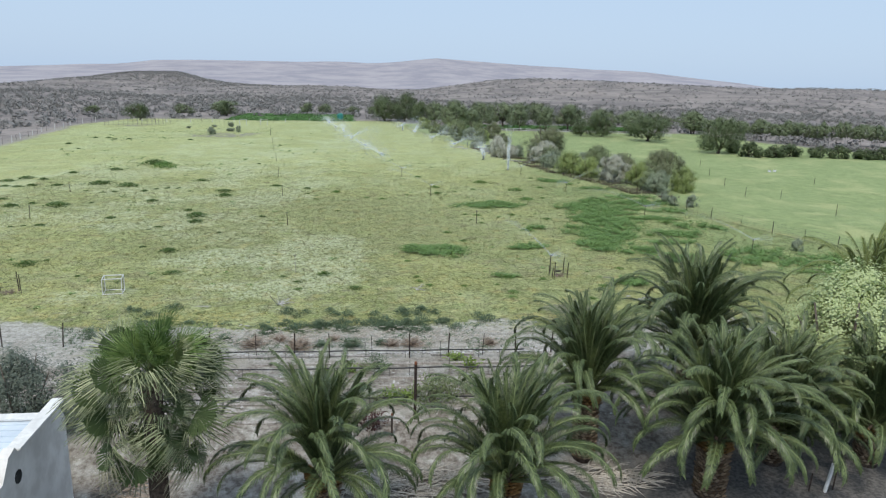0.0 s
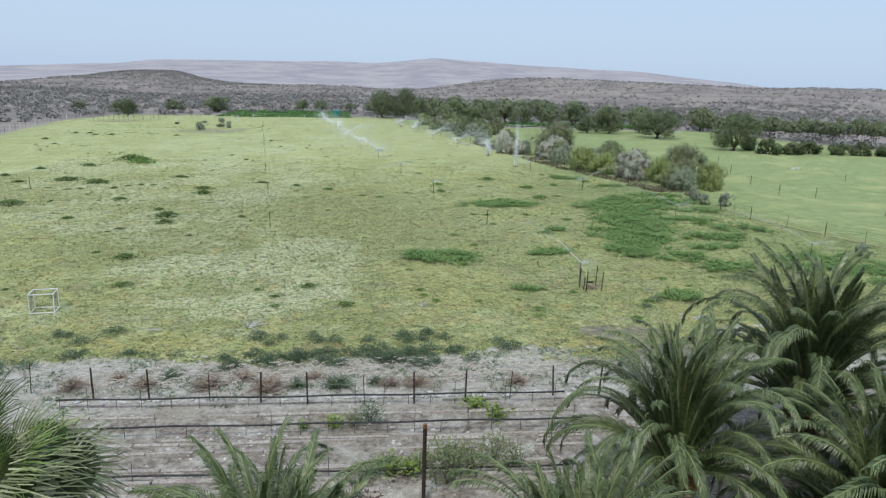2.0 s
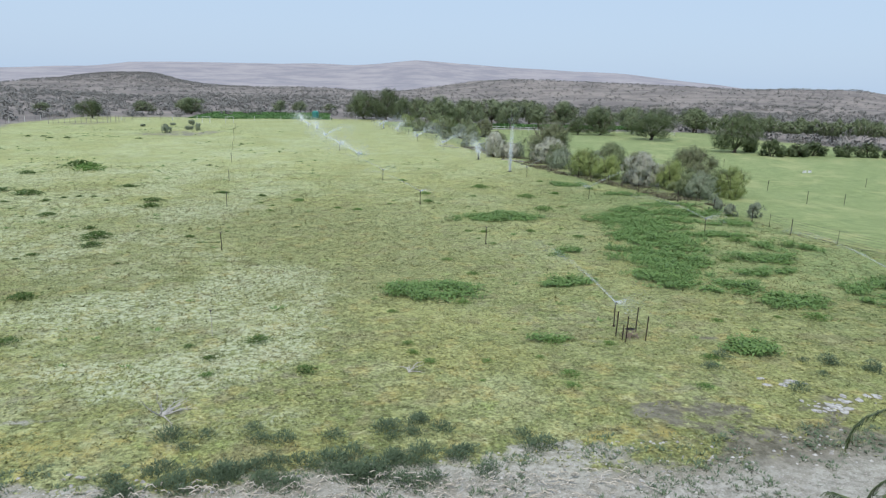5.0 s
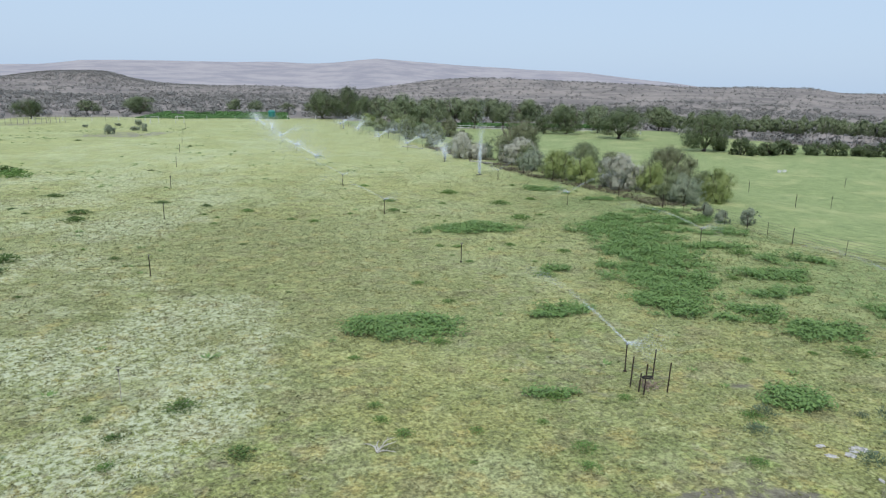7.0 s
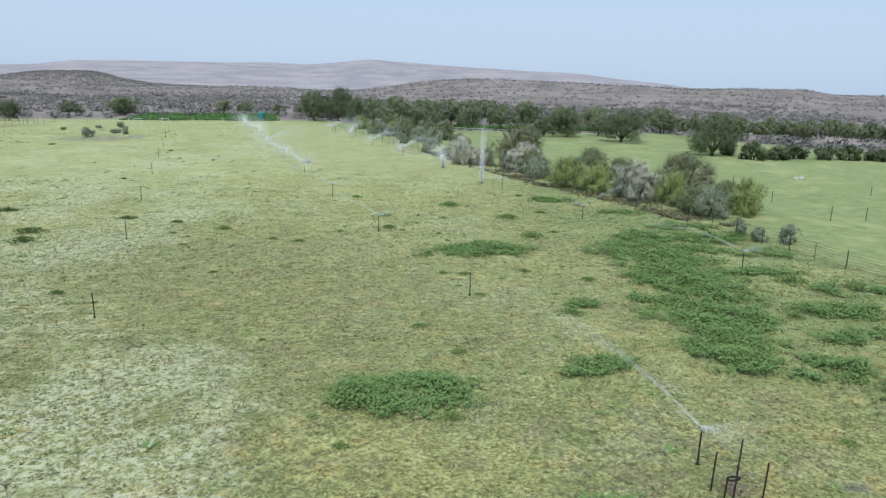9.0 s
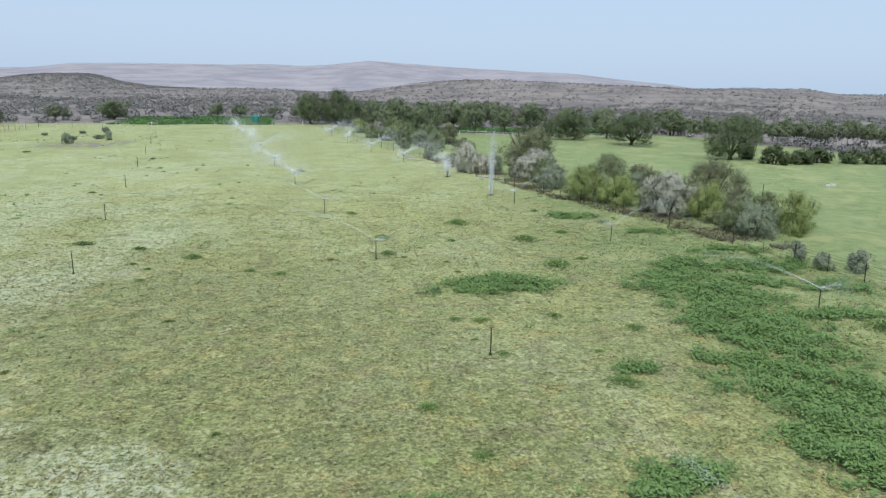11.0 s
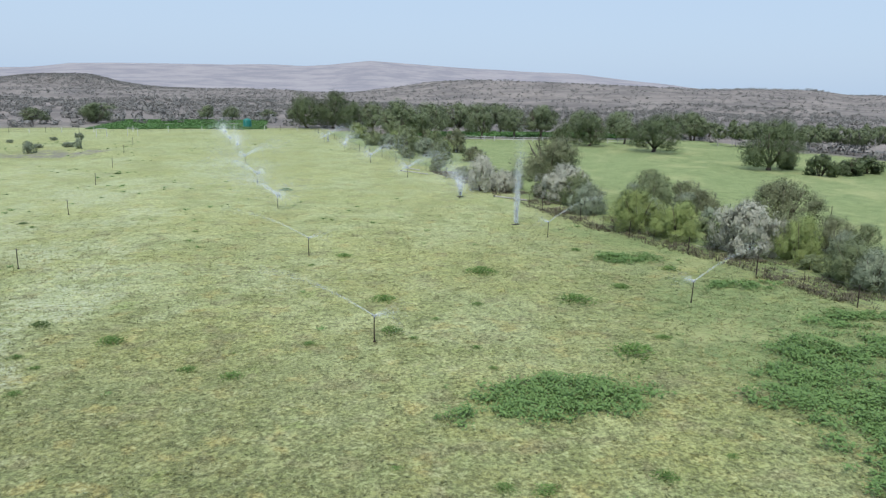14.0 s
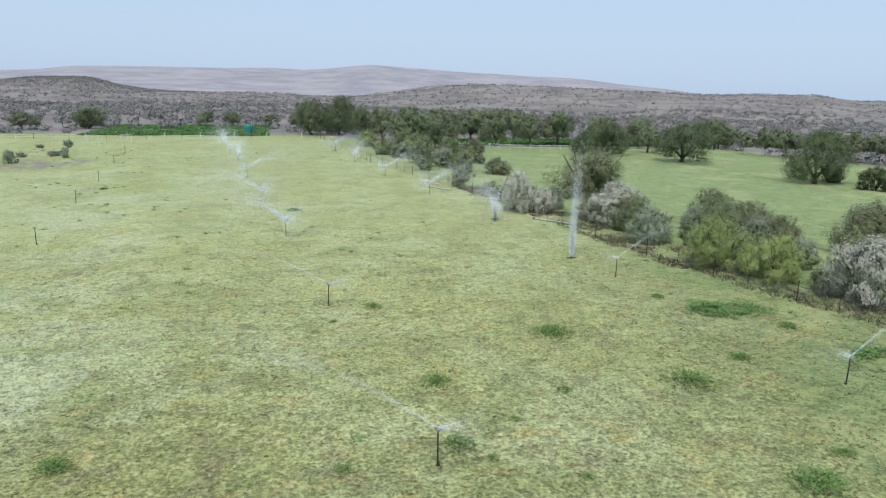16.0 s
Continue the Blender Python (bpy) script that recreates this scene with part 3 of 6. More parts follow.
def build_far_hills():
    """Rolling hills along the skyline, kilometres away, with haze painted into their colour."""
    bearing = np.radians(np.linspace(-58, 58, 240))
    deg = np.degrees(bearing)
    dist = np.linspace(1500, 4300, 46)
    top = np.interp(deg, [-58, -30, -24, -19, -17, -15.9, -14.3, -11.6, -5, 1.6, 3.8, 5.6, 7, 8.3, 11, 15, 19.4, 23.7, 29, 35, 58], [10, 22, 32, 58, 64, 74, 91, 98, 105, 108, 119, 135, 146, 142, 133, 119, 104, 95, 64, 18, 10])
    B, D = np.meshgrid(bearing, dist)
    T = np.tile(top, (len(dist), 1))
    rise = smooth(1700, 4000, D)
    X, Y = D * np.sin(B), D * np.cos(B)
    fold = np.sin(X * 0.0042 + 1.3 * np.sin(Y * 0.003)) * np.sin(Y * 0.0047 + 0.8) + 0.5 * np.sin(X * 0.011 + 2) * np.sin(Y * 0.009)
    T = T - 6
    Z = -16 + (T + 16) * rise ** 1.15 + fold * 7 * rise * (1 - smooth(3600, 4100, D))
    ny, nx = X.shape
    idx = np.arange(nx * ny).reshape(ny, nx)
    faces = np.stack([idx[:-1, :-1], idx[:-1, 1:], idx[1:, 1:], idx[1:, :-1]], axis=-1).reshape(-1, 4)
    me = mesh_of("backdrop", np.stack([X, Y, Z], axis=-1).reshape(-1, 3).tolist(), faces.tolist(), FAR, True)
    tagged(new("backdrop", me), "skyline hills, pale mauve with haze painted in", "hills", kind="structure")


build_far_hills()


# ---- trees and bushes ----
def build_tree(name, label, category, leaf, bark, seed, height=1.0, spread=0.62, stem=0.28, lobes=16, n=3600, leaf_len=0.055, leaf_w=0.03, limbs=6, girth=1.0):
    """A tree one unit high: tapered trunk, limbs and an uneven crown of small leaves."""
    rng = np.random.default_rng(seed)
    root = thing(name, label, category)
    s = Shape()
    lean = Vector((rng.uniform(-0.05, 0.05), rng.uniform(-0.05, 0.05), stem))
    s.tube([(0, 0, -0.03), (0, 0, 0.02), lean * 0.5, lean], [0.05 * girth, 0.036 * girth, 0.028 * girth, 0.024 * girth], 8)
    for i in range(limbs):
        a = 2 * math.pi * (i + rng.uniform(-0.3, 0.3)) / limbs
        r = spread * rng.uniform(0.35, 0.6)
        tip = Vector((math.cos(a) * r, math.sin(a) * r, height * rng.uniform(0.6, 0.88)))
        mid = lean.lerp(tip, 0.5) + Vector((math.cos(a) * 0.05, math.sin(a) * 0.05, -0.04))
        s.tube([lean * 0.9, mid, tip], [0.02 * girth, 0.013 * girth, 0.005], 5)
        for j in range(3):
            t2 = mid.lerp(tip, 0.5) + Vector(rng.uniform(-0.16, 0.16, 3))
            s.tube([mid, t2], [0.009, 0.003], 4)
    part("trunk", s.mesh("trunk", bark, True), root)
    p, d = crown_points(rng, n, spread * 0.93, stem, height * 0.97, lobes, 0.36, 0.72)
    ln = leaf_len * rng.uniform(0.6, 1.4, len(p))
    part("crown", mesh_fast("crown", leaves(p, turned(rng, len(p)), ln, leaf_w * rng.uniform(0.7, 1.3, len(p)), rng, d), 4, leaf), root)
    return root


def build_bush(name, label, leaf, seed, n=3600, leaf_len=0.06, leaf_w=0.026, lobes=30, droop=0.0, bark=BARK):
    """A bush one unit high and about one wide: many stems from the ground and leaves down to its foot."""
    rng = np.random.default_rng(seed)
    root = thing(name, label, "bush")
    s = Shape()
    for i in range(9):
        a, r = rng.uniform(0, 2 * math.pi), rng.uniform(0.12, 0.36)
        s.tube([(0.04 * math.cos(a), 0.04 * math.sin(a), -0.03), (r * 0.5 * math.cos(a), r * 0.5 * math.sin(a), 0.35), (r * math.cos(a), r * math.sin(a), rng.uniform(0.6, 0.85))], [0.009, 0.007, 0.003], 5)
    part("stem", s.mesh("stem", bark, True), root)
    p, d = crown_points(rng, n, 0.44, 0.0, 0.88, lobes, 0.42, 0.82)
    p[:, 2] = np.maximum(p[:, 2], rng.uniform(0.0, 0.04, len(p)))
    along = turned(rng, len(p)) + np.array([0, 0, 0.9])
    along /= np.linalg.norm(along, axis=1, keepdims=True)
    if droop:
        out_dir = p * np.array([1, 1, 0]) + np.array([0, 0, 0.35])
        out_dir /= np.linalg.norm(out_dir, axis=1, keepdims=True)
        along = along * 0.5 + out_dir * droop
        along /= np.linalg.norm(along, axis=1, keepdims=True)
    part("crown", mesh_fast("crown", leaves(p, along, leaf_len * rng.uniform(0.6, 1.5, len(p)), leaf_w * rng.uniform(0.7, 1.3, len(p)), rng, d), 4, leaf), root)
    return root


placed = random.Random(5)


def plant(models, rows, group="", sink=0.0):
    """Copies of models at (x, y, height, width); the models themselves take the first places."""
    for i, (x, y, h, w) in enumerate(rows):
        src = models[i % len(models)]
        m = pose(x, y, height_at(x, y) - sink, 0, 0, placed.uniform(0, 360)) @ Matrix.Diagonal((w, w * placed.uniform(0.9, 1.1), h, 1))
        if i < len(models):
            src.matrix_basis = m
            if group:
                src["group"] = group
        else:
            copy_thing(src, Matrix.Identity(4)).matrix_basis = m


dark_trees = [build_tree("tree", "broad dark green tree standing in the green pasture", "tree", TREE_LEAF, BARK, s, 1.0, 0.54, 0.09, 70, 32000, 0.0145, 0.011) for s in (11, 12, 13)]
plant(dark_trees, [(89.0, 200, 8.9, 15.0), (92.4, 165, 8.9, 12.6), (80.5, 216, 7.6, 11.2), (13.0, 247, 9.3, 13.4), (20.2, 249, 9.8, 13.0), (25.0, 238, 7.4, 11.5),
                   (-65.8, 237, 5.7, 8.4), (-44, 268, 5.2, 9), (74, 217, 5.4, 8)])
river_trees = [build_tree("river_tree", "grey-green riverside tree in a long row", "tree", WILLOW_LEAF, BARK, s, 1.0, 0.55, 0.24, 46, 6500, 0.032, 0.026) for s in (21, 22, 23)]
plant(river_trees, [(33, 219, 9.2, 10.8), (55.9, 250, 9.4, 13), (58.4, 236, 7.6, 8.2), (69, 240, 8.5, 10.3), (77.5, 242, 9.4, 12), (46, 244, 8.4, 10), (38, 252, 8, 10),
                    (88, 240, 8.2, 10)] + [(98, 236, 7.6, 9), (121, 236, 8, 10), (127, 246, 8, 9.4), (64, 262, 9, 12), (84, 258, 8.6, 11), (103, 246, 8, 10), (29, 232, 8, 9),
                    (93, 222, 6.5, 8), (-48, 285, 5.4, 12)] + [(-88, 262, 3.6, 6), (2, 292, 3.4, 6), (10, 276, 4.0, 6), (-15.5, 280, 4.8, 5.5), (-8.3, 283, 4.6, 6), (41, 228, 6.8, 8), (50, 262, 9, 11), (122, 236, 5, 8), (136, 250, 4.6, 8), (150, 232, 4.4, 7), (168, 246, 4.6, 9), (128, 270, 4.2, 8), (184, 224, 4.4, 8), (200, 250, 4.2, 9), (146, 290, 4.2, 9), (112, 282, 4.6, 9), (176, 282, 4.0, 9), (74, 268, 9, 12), (-58, 262, 4.5, 7)])
pole_trees = [build_tree("pale_trunk_tree", "slender tree with a pale bare trunk in a row", "tree", WILLOW_LEAF, PALE_BARK, s, 1.0, 0.44, 0.36, 26, 2200, 0.05, 0.036, 4, 0.5) for s in (31, 32)]
rng_row = random.Random(8)
row_places = []
for i in range(64):
    f = i / 63
    x, y = 119 + 70 * f, 216 - 46 * f
    row_places.append((x + rng_row.uniform(-1.5, 1.5), y + rng_row.uniform(-3, 3), rng_row.uniform(5.2, 7.2), rng_row.uniform(4.5, 8)))
plant(pole_trees, row_places)
hedge = [build_bush("hedge_bush", "dark green rounded hedge bush along the pasture", TREE_LEAF, s, 7000, 0.04, 0.03, 26) for s in (41, 42)]
plant(hedge, [(95.6, 156, 4.2, 6.8), (102.4, 157, 3.8, 6.8), (107.5, 159, 3.6, 6.2), (114, 157.5, 3.5, 6.8), (119.2, 156, 3.6, 6.8), (124.4, 155, 3.4, 6.2), (130, 154, 3.5, 7.3), (137, 153.5, 3.7, 7.9), (97.5, 167, 3.4, 5.6)])

FINE = dict(n=26000, leaf_len=0.021, leaf_w=0.011, lobes=60)
COARSE = dict(n=9000, leaf_len=0.036, leaf_w=0.02, lobes=44)
olive = [build_bush("bush", "olive green leafy bush beside the wire fence", OLIVE_LEAF, s, **FINE) for s in (51, 52)]
plant(olive, [(35.8, 121.5, 3.6, 5.0), (46.3, 124.8, 3.9, 6.4), (41.6, 90.4, 3.2, 4.8), (43.5, 119.5, 3.5, 5.2), (38.5, 128.5, 3.2, 4.8), (50, 99, 2.6, 3.9)])
olive_far = [build_bush("bush", "olive green leafy bush in the row by the far fence", OLIVE_LEAF, s, **COARSE) for s in (53, 54)]
plant(olive_far, [(28.3, 179, 4.5, 6.2), (24.5, 194.5, 3.6, 5.6), (31.3, 165.7, 3.9, 5.2), (34.2, 186, 4.9, 6.8), (31, 197, 4.5, 6.8), (30, 208, 4.8, 6.8)])
lime = [build_bush("yellow_green_bush", "dense yellow-green bush pressed against the wire fence", LIME_LEAF, s, **FINE) for s in (61, 62)]
plant(lime, [(35.6, 107.9, 3.9, 6.0), (37.3, 104.2, 3.5, 5.0), (45.9, 89.6, 3.8, 4.8), (42, 96.2, 3.7, 4.1)])
lime_far = [build_bush("yellow_green_bush", "rounded yellow-green bush in the row by the far fence", LIME_LEAF, 63, **COARSE)]
plant(lime_far, [(22.8, 212, 3.8, 5.7), (33.5, 172, 3.2, 5.2), (27.4, 187.5, 3.5, 5.0)])
grey = [build_bush("grey_bush", "silvery grey-green bush beside the fence", GREY_LEAF, s, 16000, 0.028, 0.013, 56) for s in (71, 72)]
plant(grey, [(34.9, 116.2, 3.2, 4.6), (42.2, 121, 2.7, 4.6), (47.3, 119.4, 2.1, 4.0), (43.3, 109.1, 2.2, 3.0), (45.3, 96, 2.4, 3.0), (41.4, 89, 3.1, 4.4), (38.2, 110.5, 2.4, 3.9), (40, 113.5, 2.4, 3.4), (33, 132.6, 2.6, 3.0)])
grey_small = [build_bush("grey_bush", "small round grey bush at the foot of the fence", GREY_LEAF, 73, 3000, 0.07, 0.03)]
plant(grey_small, [(38.8, 80.9, 1.6, 2.1), (38.9, 78.6, 1.3, 1.6), (40.9, 77.6, 1.6, 2.2), (39.5, 55.3, 1.3, 1.3), (-33.2, 178.7, 2.2, 2.5), (26, 186.2, 3.1, 5.2), (30.4, 173.2, 3.5, 5.4)])
brown = [build_bush("brownish_bush", "brownish green open bush near the pasture", BROWN_LEAF, s, n=28000, leaf_len=0.0185, leaf_w=0.01, lobes=60) for s in (81, 82)]
plant(brown, [(41.4, 143.8, 6.7, 12.8), (53.2, 112, 5.0, 8.6), (48.3, 116.9, 3.0, 4.1), (46.4, 98.4, 3.2, 3.6), (52.5, 127, 3.2, 5.7), (44, 100.5, 2.8, 3.9)])
brown_far = [build_bush("brownish_bush", "brownish bush in the row by the far fence", BROWN_LEAF, 83, **COARSE)]
plant(brown_far, [(39.5, 188, 4.9, 7.6), (36.9, 166.1, 2.6, 5.7)])
low = [build_bush("low_bush", "low dark green bush filling the row by the fence", OLIVE_LEAF, s, 2200, 0.06, 0.04, 20) for s in (85, 86)]
plant(low, [(43.2, 92.5, 1.6, 2.6), (46.8, 93.5, 1.8, 3.0), (41.2, 94.0, 1.2, 2.2), (38.6, 101.5, 1.6, 2.6), (41.5, 103.5, 1.5, 2.8), (41.8, 107.0, 1.7, 3.0), (39.4, 107.6, 1.5, 2.4), (46.5, 106.0, 1.4, 2.8), (37.8, 114.0, 1.5, 2.6),
            (36.0, 118.5, 1.4, 2.6), (39.6, 117.6, 1.6, 3.0), (34.0, 127.5, 1.6, 2.8), (37.0, 132.0, 1.6, 3.0), (31.5, 137.0, 1.4, 2.6), (29.5, 144.0, 1.6, 3.0), (27.4, 151.0, 1.6, 3.2), (29.6, 157.0, 1.9, 3.6), (26.5, 168.0, 2.0, 3.8), (48.8, 103.2, 1.3, 2.4), (44.6, 115.6, 1.5, 3.0)], "bushes along the fence")
tam = [build_bush("tamarisk", "pale feathery tamarisk with whitish plumes", PLUME_LEAF, s, 22000, 0.042, 0.011, 44, 0.9) for s in (91, 92)]
plant(tam, [(39.2, 98.4, 4.4, 5.9), (28.6, 131.7, 4.5, 5.2), (35.6, 124.5, 4.2, 6.8), (31, 130.6, 2.8, 3.4)])
far_bush = [build_bush("field_bush", "grey-green bush on the edge of the far field", GREY_LEAF, 95, 2400, 0.07, 0.04, 26)]
plant(far_bush, [(-27.8, 186.5, 2.0, 1.9), (-30.5, 190, 1.0, 3.0), (-34.5, 188, 0.8, 2.6), (-37.1, 206, 0.8, 2.0), (-32.7, 207.3, 1.6, 2.2), (-43, 200, 0.7, 1.8)])


# ---- palms ----
def frond_mesh(start, bend, length, seed, leaflets=140, leaf=0.47):
    """A feather frond from the origin along +x: an arched midrib with two rows of leaflets held in a V."""
    rng = np.random.default_rng(seed)
    s = Shape()
    n = 16
    pts, dirs = [Vector((0, 0, 0))], []
    a = radians(start)
    for i in range(n):
        f = (i + 0.5) / n
        ang = a - radians(bend) * 1.12 * (f ** 2.5)
        d = Vector((math.cos(ang), 0, math.sin(ang)))
        dirs.append(d)
        pts.append(pts[-1] + d * length / n)
    s.tube(pts, [0.036 * (1 - 0.8 * i / n) + 0.005 for i in range(n + 1)], 5)
    rib = s.mesh("midrib", RACHIS, True)
    quads = []
    for side in (-1, 1):
        for j in range(leaflets):
            f = 0.10 + 0.90 * (j + rng.uniform(-0.3, 0.3)) / (leaflets - 1)
            f = min(max(f, 0.08), 0.999)
            k0 = min(int(f * n), n - 1)
            p = pts[k0].lerp(pts[k0 + 1], f * n - k0)
            d = dirs[k0]
            up = Vector((-d.z, 0, d.x))
            ln = leaf * min(1.0, 0.3 + 2.2 * f) * (1 - 0.5 * f ** 2.5) * rng.uniform(0.85, 1.1)
            w = (Vector((0, side, 0)) * rng.uniform(0.46, 0.62) + d * (0.55 + 0.35 * f) + up * (0.68 - 0.95 * f + rng.uniform(-0.1, 0.1))).normalized()
            tip_dir = (w + Vector((0, 0, -0.2 - 0.95 * f))).normalized()
            mid = p + w * ln * 0.5
            tip = mid + tip_dir * ln * 0.5
            wide = (d - w * d.dot(w)).normalized() * 0.0105
            quads += [p - wide * 0.6, p + wide * 0.6, mid + wide, mid - wide]
            quads += [mid - wide, mid + wide, tip + wide * 0.12, tip - wide * 0.12]
    me = mesh_fast("leaflets", np.array([tuple(v) for v in quads]), 4, FROND)
    return rib, me


def joined(name, first, second):
    """One mesh out of two that keep their materials."""
    me = bpy.data.meshes.new(name)
    bm = bmesh.new()
    bm.from_mesh(first)
    count = len(bm.faces)
    bm.from_mesh(second)
    bm.faces.ensure_lookup_table()
    for f in bm.faces[count:]:
        f.material_index = len(first.materials)
    bm.to_mesh(me)
    bm.free()
    for mat in list(first.materials) + list(second.materials):
        me.materials.append(mat)
    return me


FROND_KINDS = []
for i, (start, bend, ln) in enumerate(((88, 14, 3.3), (83, 34, 3.9), (76, 66, 4.2), (68, 98, 4.4), (58, 118, 4.4), (46, 116, 4.1), (36, 100, 3.7), (25, 82, 3.2), (14, 60, 2.6))):
    for v in range(2):
        FROND_KINDS.append(joined("frond", *frond_mesh(start + 4 * v, bend + 14 * v, ln * (1 + 0.05 * v), 100 + 7 * i + v)))


YELLOW_KINDS = [me.copy() for me in FROND_KINDS]
for me in YELLOW_KINDS:
    me.materials[1] = YELLOW_FROND


def trunk_and_bases(foot, hub, radius, seed):
    """A stout palm trunk with the diamond stubs of old leaves all round it."""
    rng = np.random.default_rng(seed)
    core = Shape().tube([(0, 0, foot - 0.1), (0, 0, foot + 0.3), (0, 0, hub - 0.5), (0, 0, hub + 0.1)], [radius * 0.95, radius * 0.85, radius * 0.85, radius * 0.6], 14)
    stubs, fresh = Shape(), Shape()
    rows = max(3, int((hub - foot) / 0.125))
    for r in range(rows):
        z = foot + 0.08 + r * 0.125
        for c in range(15):
            a = 2 * math.pi * (c + 0.5 * (r % 2) + rng.uniform(-0.1, 0.1)) / 15
            o = Vector((math.cos(a), math.sin(a), 0))
            t = Vector((-o.y, o.x, 0))
            p = o * radius * 0.82 + Vector((0, 0, z))
            out_r = rng.uniform(0.09, 0.17) + (0.08 if z > hub - 0.7 else 0)
            tip = p + o * out_r + Vector((0, 0, 0.11))
            target = fresh if z > hub - 0.55 else stubs
            b = len(target.v)
            target.v += [p - t * 0.11, p + Vector((0, 0, -0.07)), p + t * 0.11, p + Vector((0, 0, 0.09)), tip - t * 0.05, tip + t * 0.05 , tip + Vector((0, 0, 0.03))]
            target.f += [(b, b + 1, b + 4), (b + 1, b + 2, b + 5), (b + 1, b + 5, b + 4), (b + 2, b + 3, b + 6, b + 5), (b + 3, b, b + 4, b + 6), (b + 4, b + 5, b + 6)]
    return core, stubs, fresh


def build_palm(x, y, hub, scale, seed, radius=0.52, count=58, label="stocky date palm with arching grey-green fronds and a scaly trunk", fronds=FROND_KINDS):
    rng = random.Random(seed)
    z = height_at(x, y)
    palm = thing("date_palm", label, "palm", "palms by the yard", pose(x, y, z))
    core, stubs, fresh = trunk_and_bases(0.0, hub - z, radius, seed)
    trunk = part("trunk", core.mesh("trunk", PALM_BARK, True), palm)
    tagged(part("scaly_bark", stubs.mesh("scaly_bark", LEAF_BASE), trunk, "brown diamond stubs of old leaves"), kind="stuff")
    tagged(part("trunk_collar", fresh.mesh("trunk_collar", ORANGE_BASE), trunk, "orange-brown bases of cut leaves"), kind="stuff")
    for i in range(count):
        f = i / (count - 1)
        kind = min(8, int(f ** 1.25 * 7.7))
        me = fronds[2 * kind + rng.randint(0, 1)]
        a = i * 137.508 + rng.uniform(-12, 12)
        r = radius * (0.15 + 0.4 * f)
        grow = scale * rng.uniform(0.88, 1.08)
        m = pose(r * math.cos(radians(a)), r * math.sin(radians(a)), hub - z + 0.25 * (1 - f) - 0.15 * f, rng.uniform(-20, 20), rng.uniform(-7, 7), a) @ Matrix.Scale(grow, 4)
        part("frond", me, palm, m=m)
    return palm


build_palm(-0.8, 19.9, 1.75, 0.98, 1, 0.48, 84)
build_palm(5.05, 19.7, 1.45, 1.0, 2, 0.42, 84)
build_palm(9.4, 24.5, 2.1, 1.02, 3, 0.48, 90)
build_palm(13.5, 21.9, 1.3, 1.12, 4, 0.60, 104)
build_palm(15.3, 27.6, 2.4, 1.22, 5, 0.55, 100)
build_palm(17.2, 23.8, 0.5, 1.1, 6, 0.5, 92)
build_palm(25.2, 29.3, 3.2, 1.15, 7, 0.5, 36, "date palm with yellowish green arching fronds behind a pale tree", YELLOW_KINDS)
build_palm(21.2, 23.4, 0.6, 1.1, 8, 0.5, 90)


def fan_mesh(mat, tips, reach, droop, spread, seed, stalk=0.9, fingers=30, hang=0.0):
    """A fan leaf: a stalk, a pleated blade turned down by hang degrees, and fingers that part and droop at their tips."""
    rng = np.random.default_rng(seed)
    s = Shape().tube([(0, 0, 0), (stalk * 0.5, 0, 0.05), (stalk, 0, 0.0)], [0.032, 0.022, 0.016], 5)
    stem = s.mesh("stalk", RACHIS, True)
    blade, ends, hub = [], [], Vector((stalk, 0, 0))
    turn = Matrix.Rotation(radians(hang), 3, "Y")
    for i in range(fingers):
        a = radians(spread) * ((i + 0.5 + rng.uniform(-0.3, 0.3)) / fingers - 0.5)
        r = reach * (0.78 + 0.22 * math.cos(a * 0.8)) * rng.uniform(0.9, 1.06)
        d = turn @ Vector((math.cos(a), math.sin(a), 0.05 * (-1) ** i + 0.16 * abs(math.sin(a))))
        t = turn @ Vector((-math.sin(a), math.cos(a), 0.0))
        w = r * radians(spread) / fingers * 0.5
        mid = hub + d * r * 0.52
        fall = droop * rng.uniform(0.3, 1.5)
        tip = mid + Vector((d.x * (1 - 0.55 * fall), d.y * (1 - 0.55 * fall), d.z - 1.05 * fall)) * r * 0.28
        end = tip + Vector((d.x * 0.25 + rng.uniform(-0.2, 0.2), d.y * 0.25 + rng.uniform(-0.2, 0.2), -fall)) * r * 0.40
        blade += [hub, hub, mid + t * w * 0.62, mid - t * w * 0.62]
        ends += [mid - t * w * 0.42, mid + t * w * 0.42, tip + t * w * 0.24, tip - t * w * 0.24]
        ends += [tip - t * w * 0.24, tip + t * w * 0.24, end + t * 0.006, end - t * 0.006]
    fan = joined("fan", mesh_fast("fan", np.array([tuple(v) for v in blade]), 4, mat), mesh_fast("fan", np.array([tuple(v) for v in ends]), 4, tips))
    me = joined("fan_leaf", fan, stem)
    return me


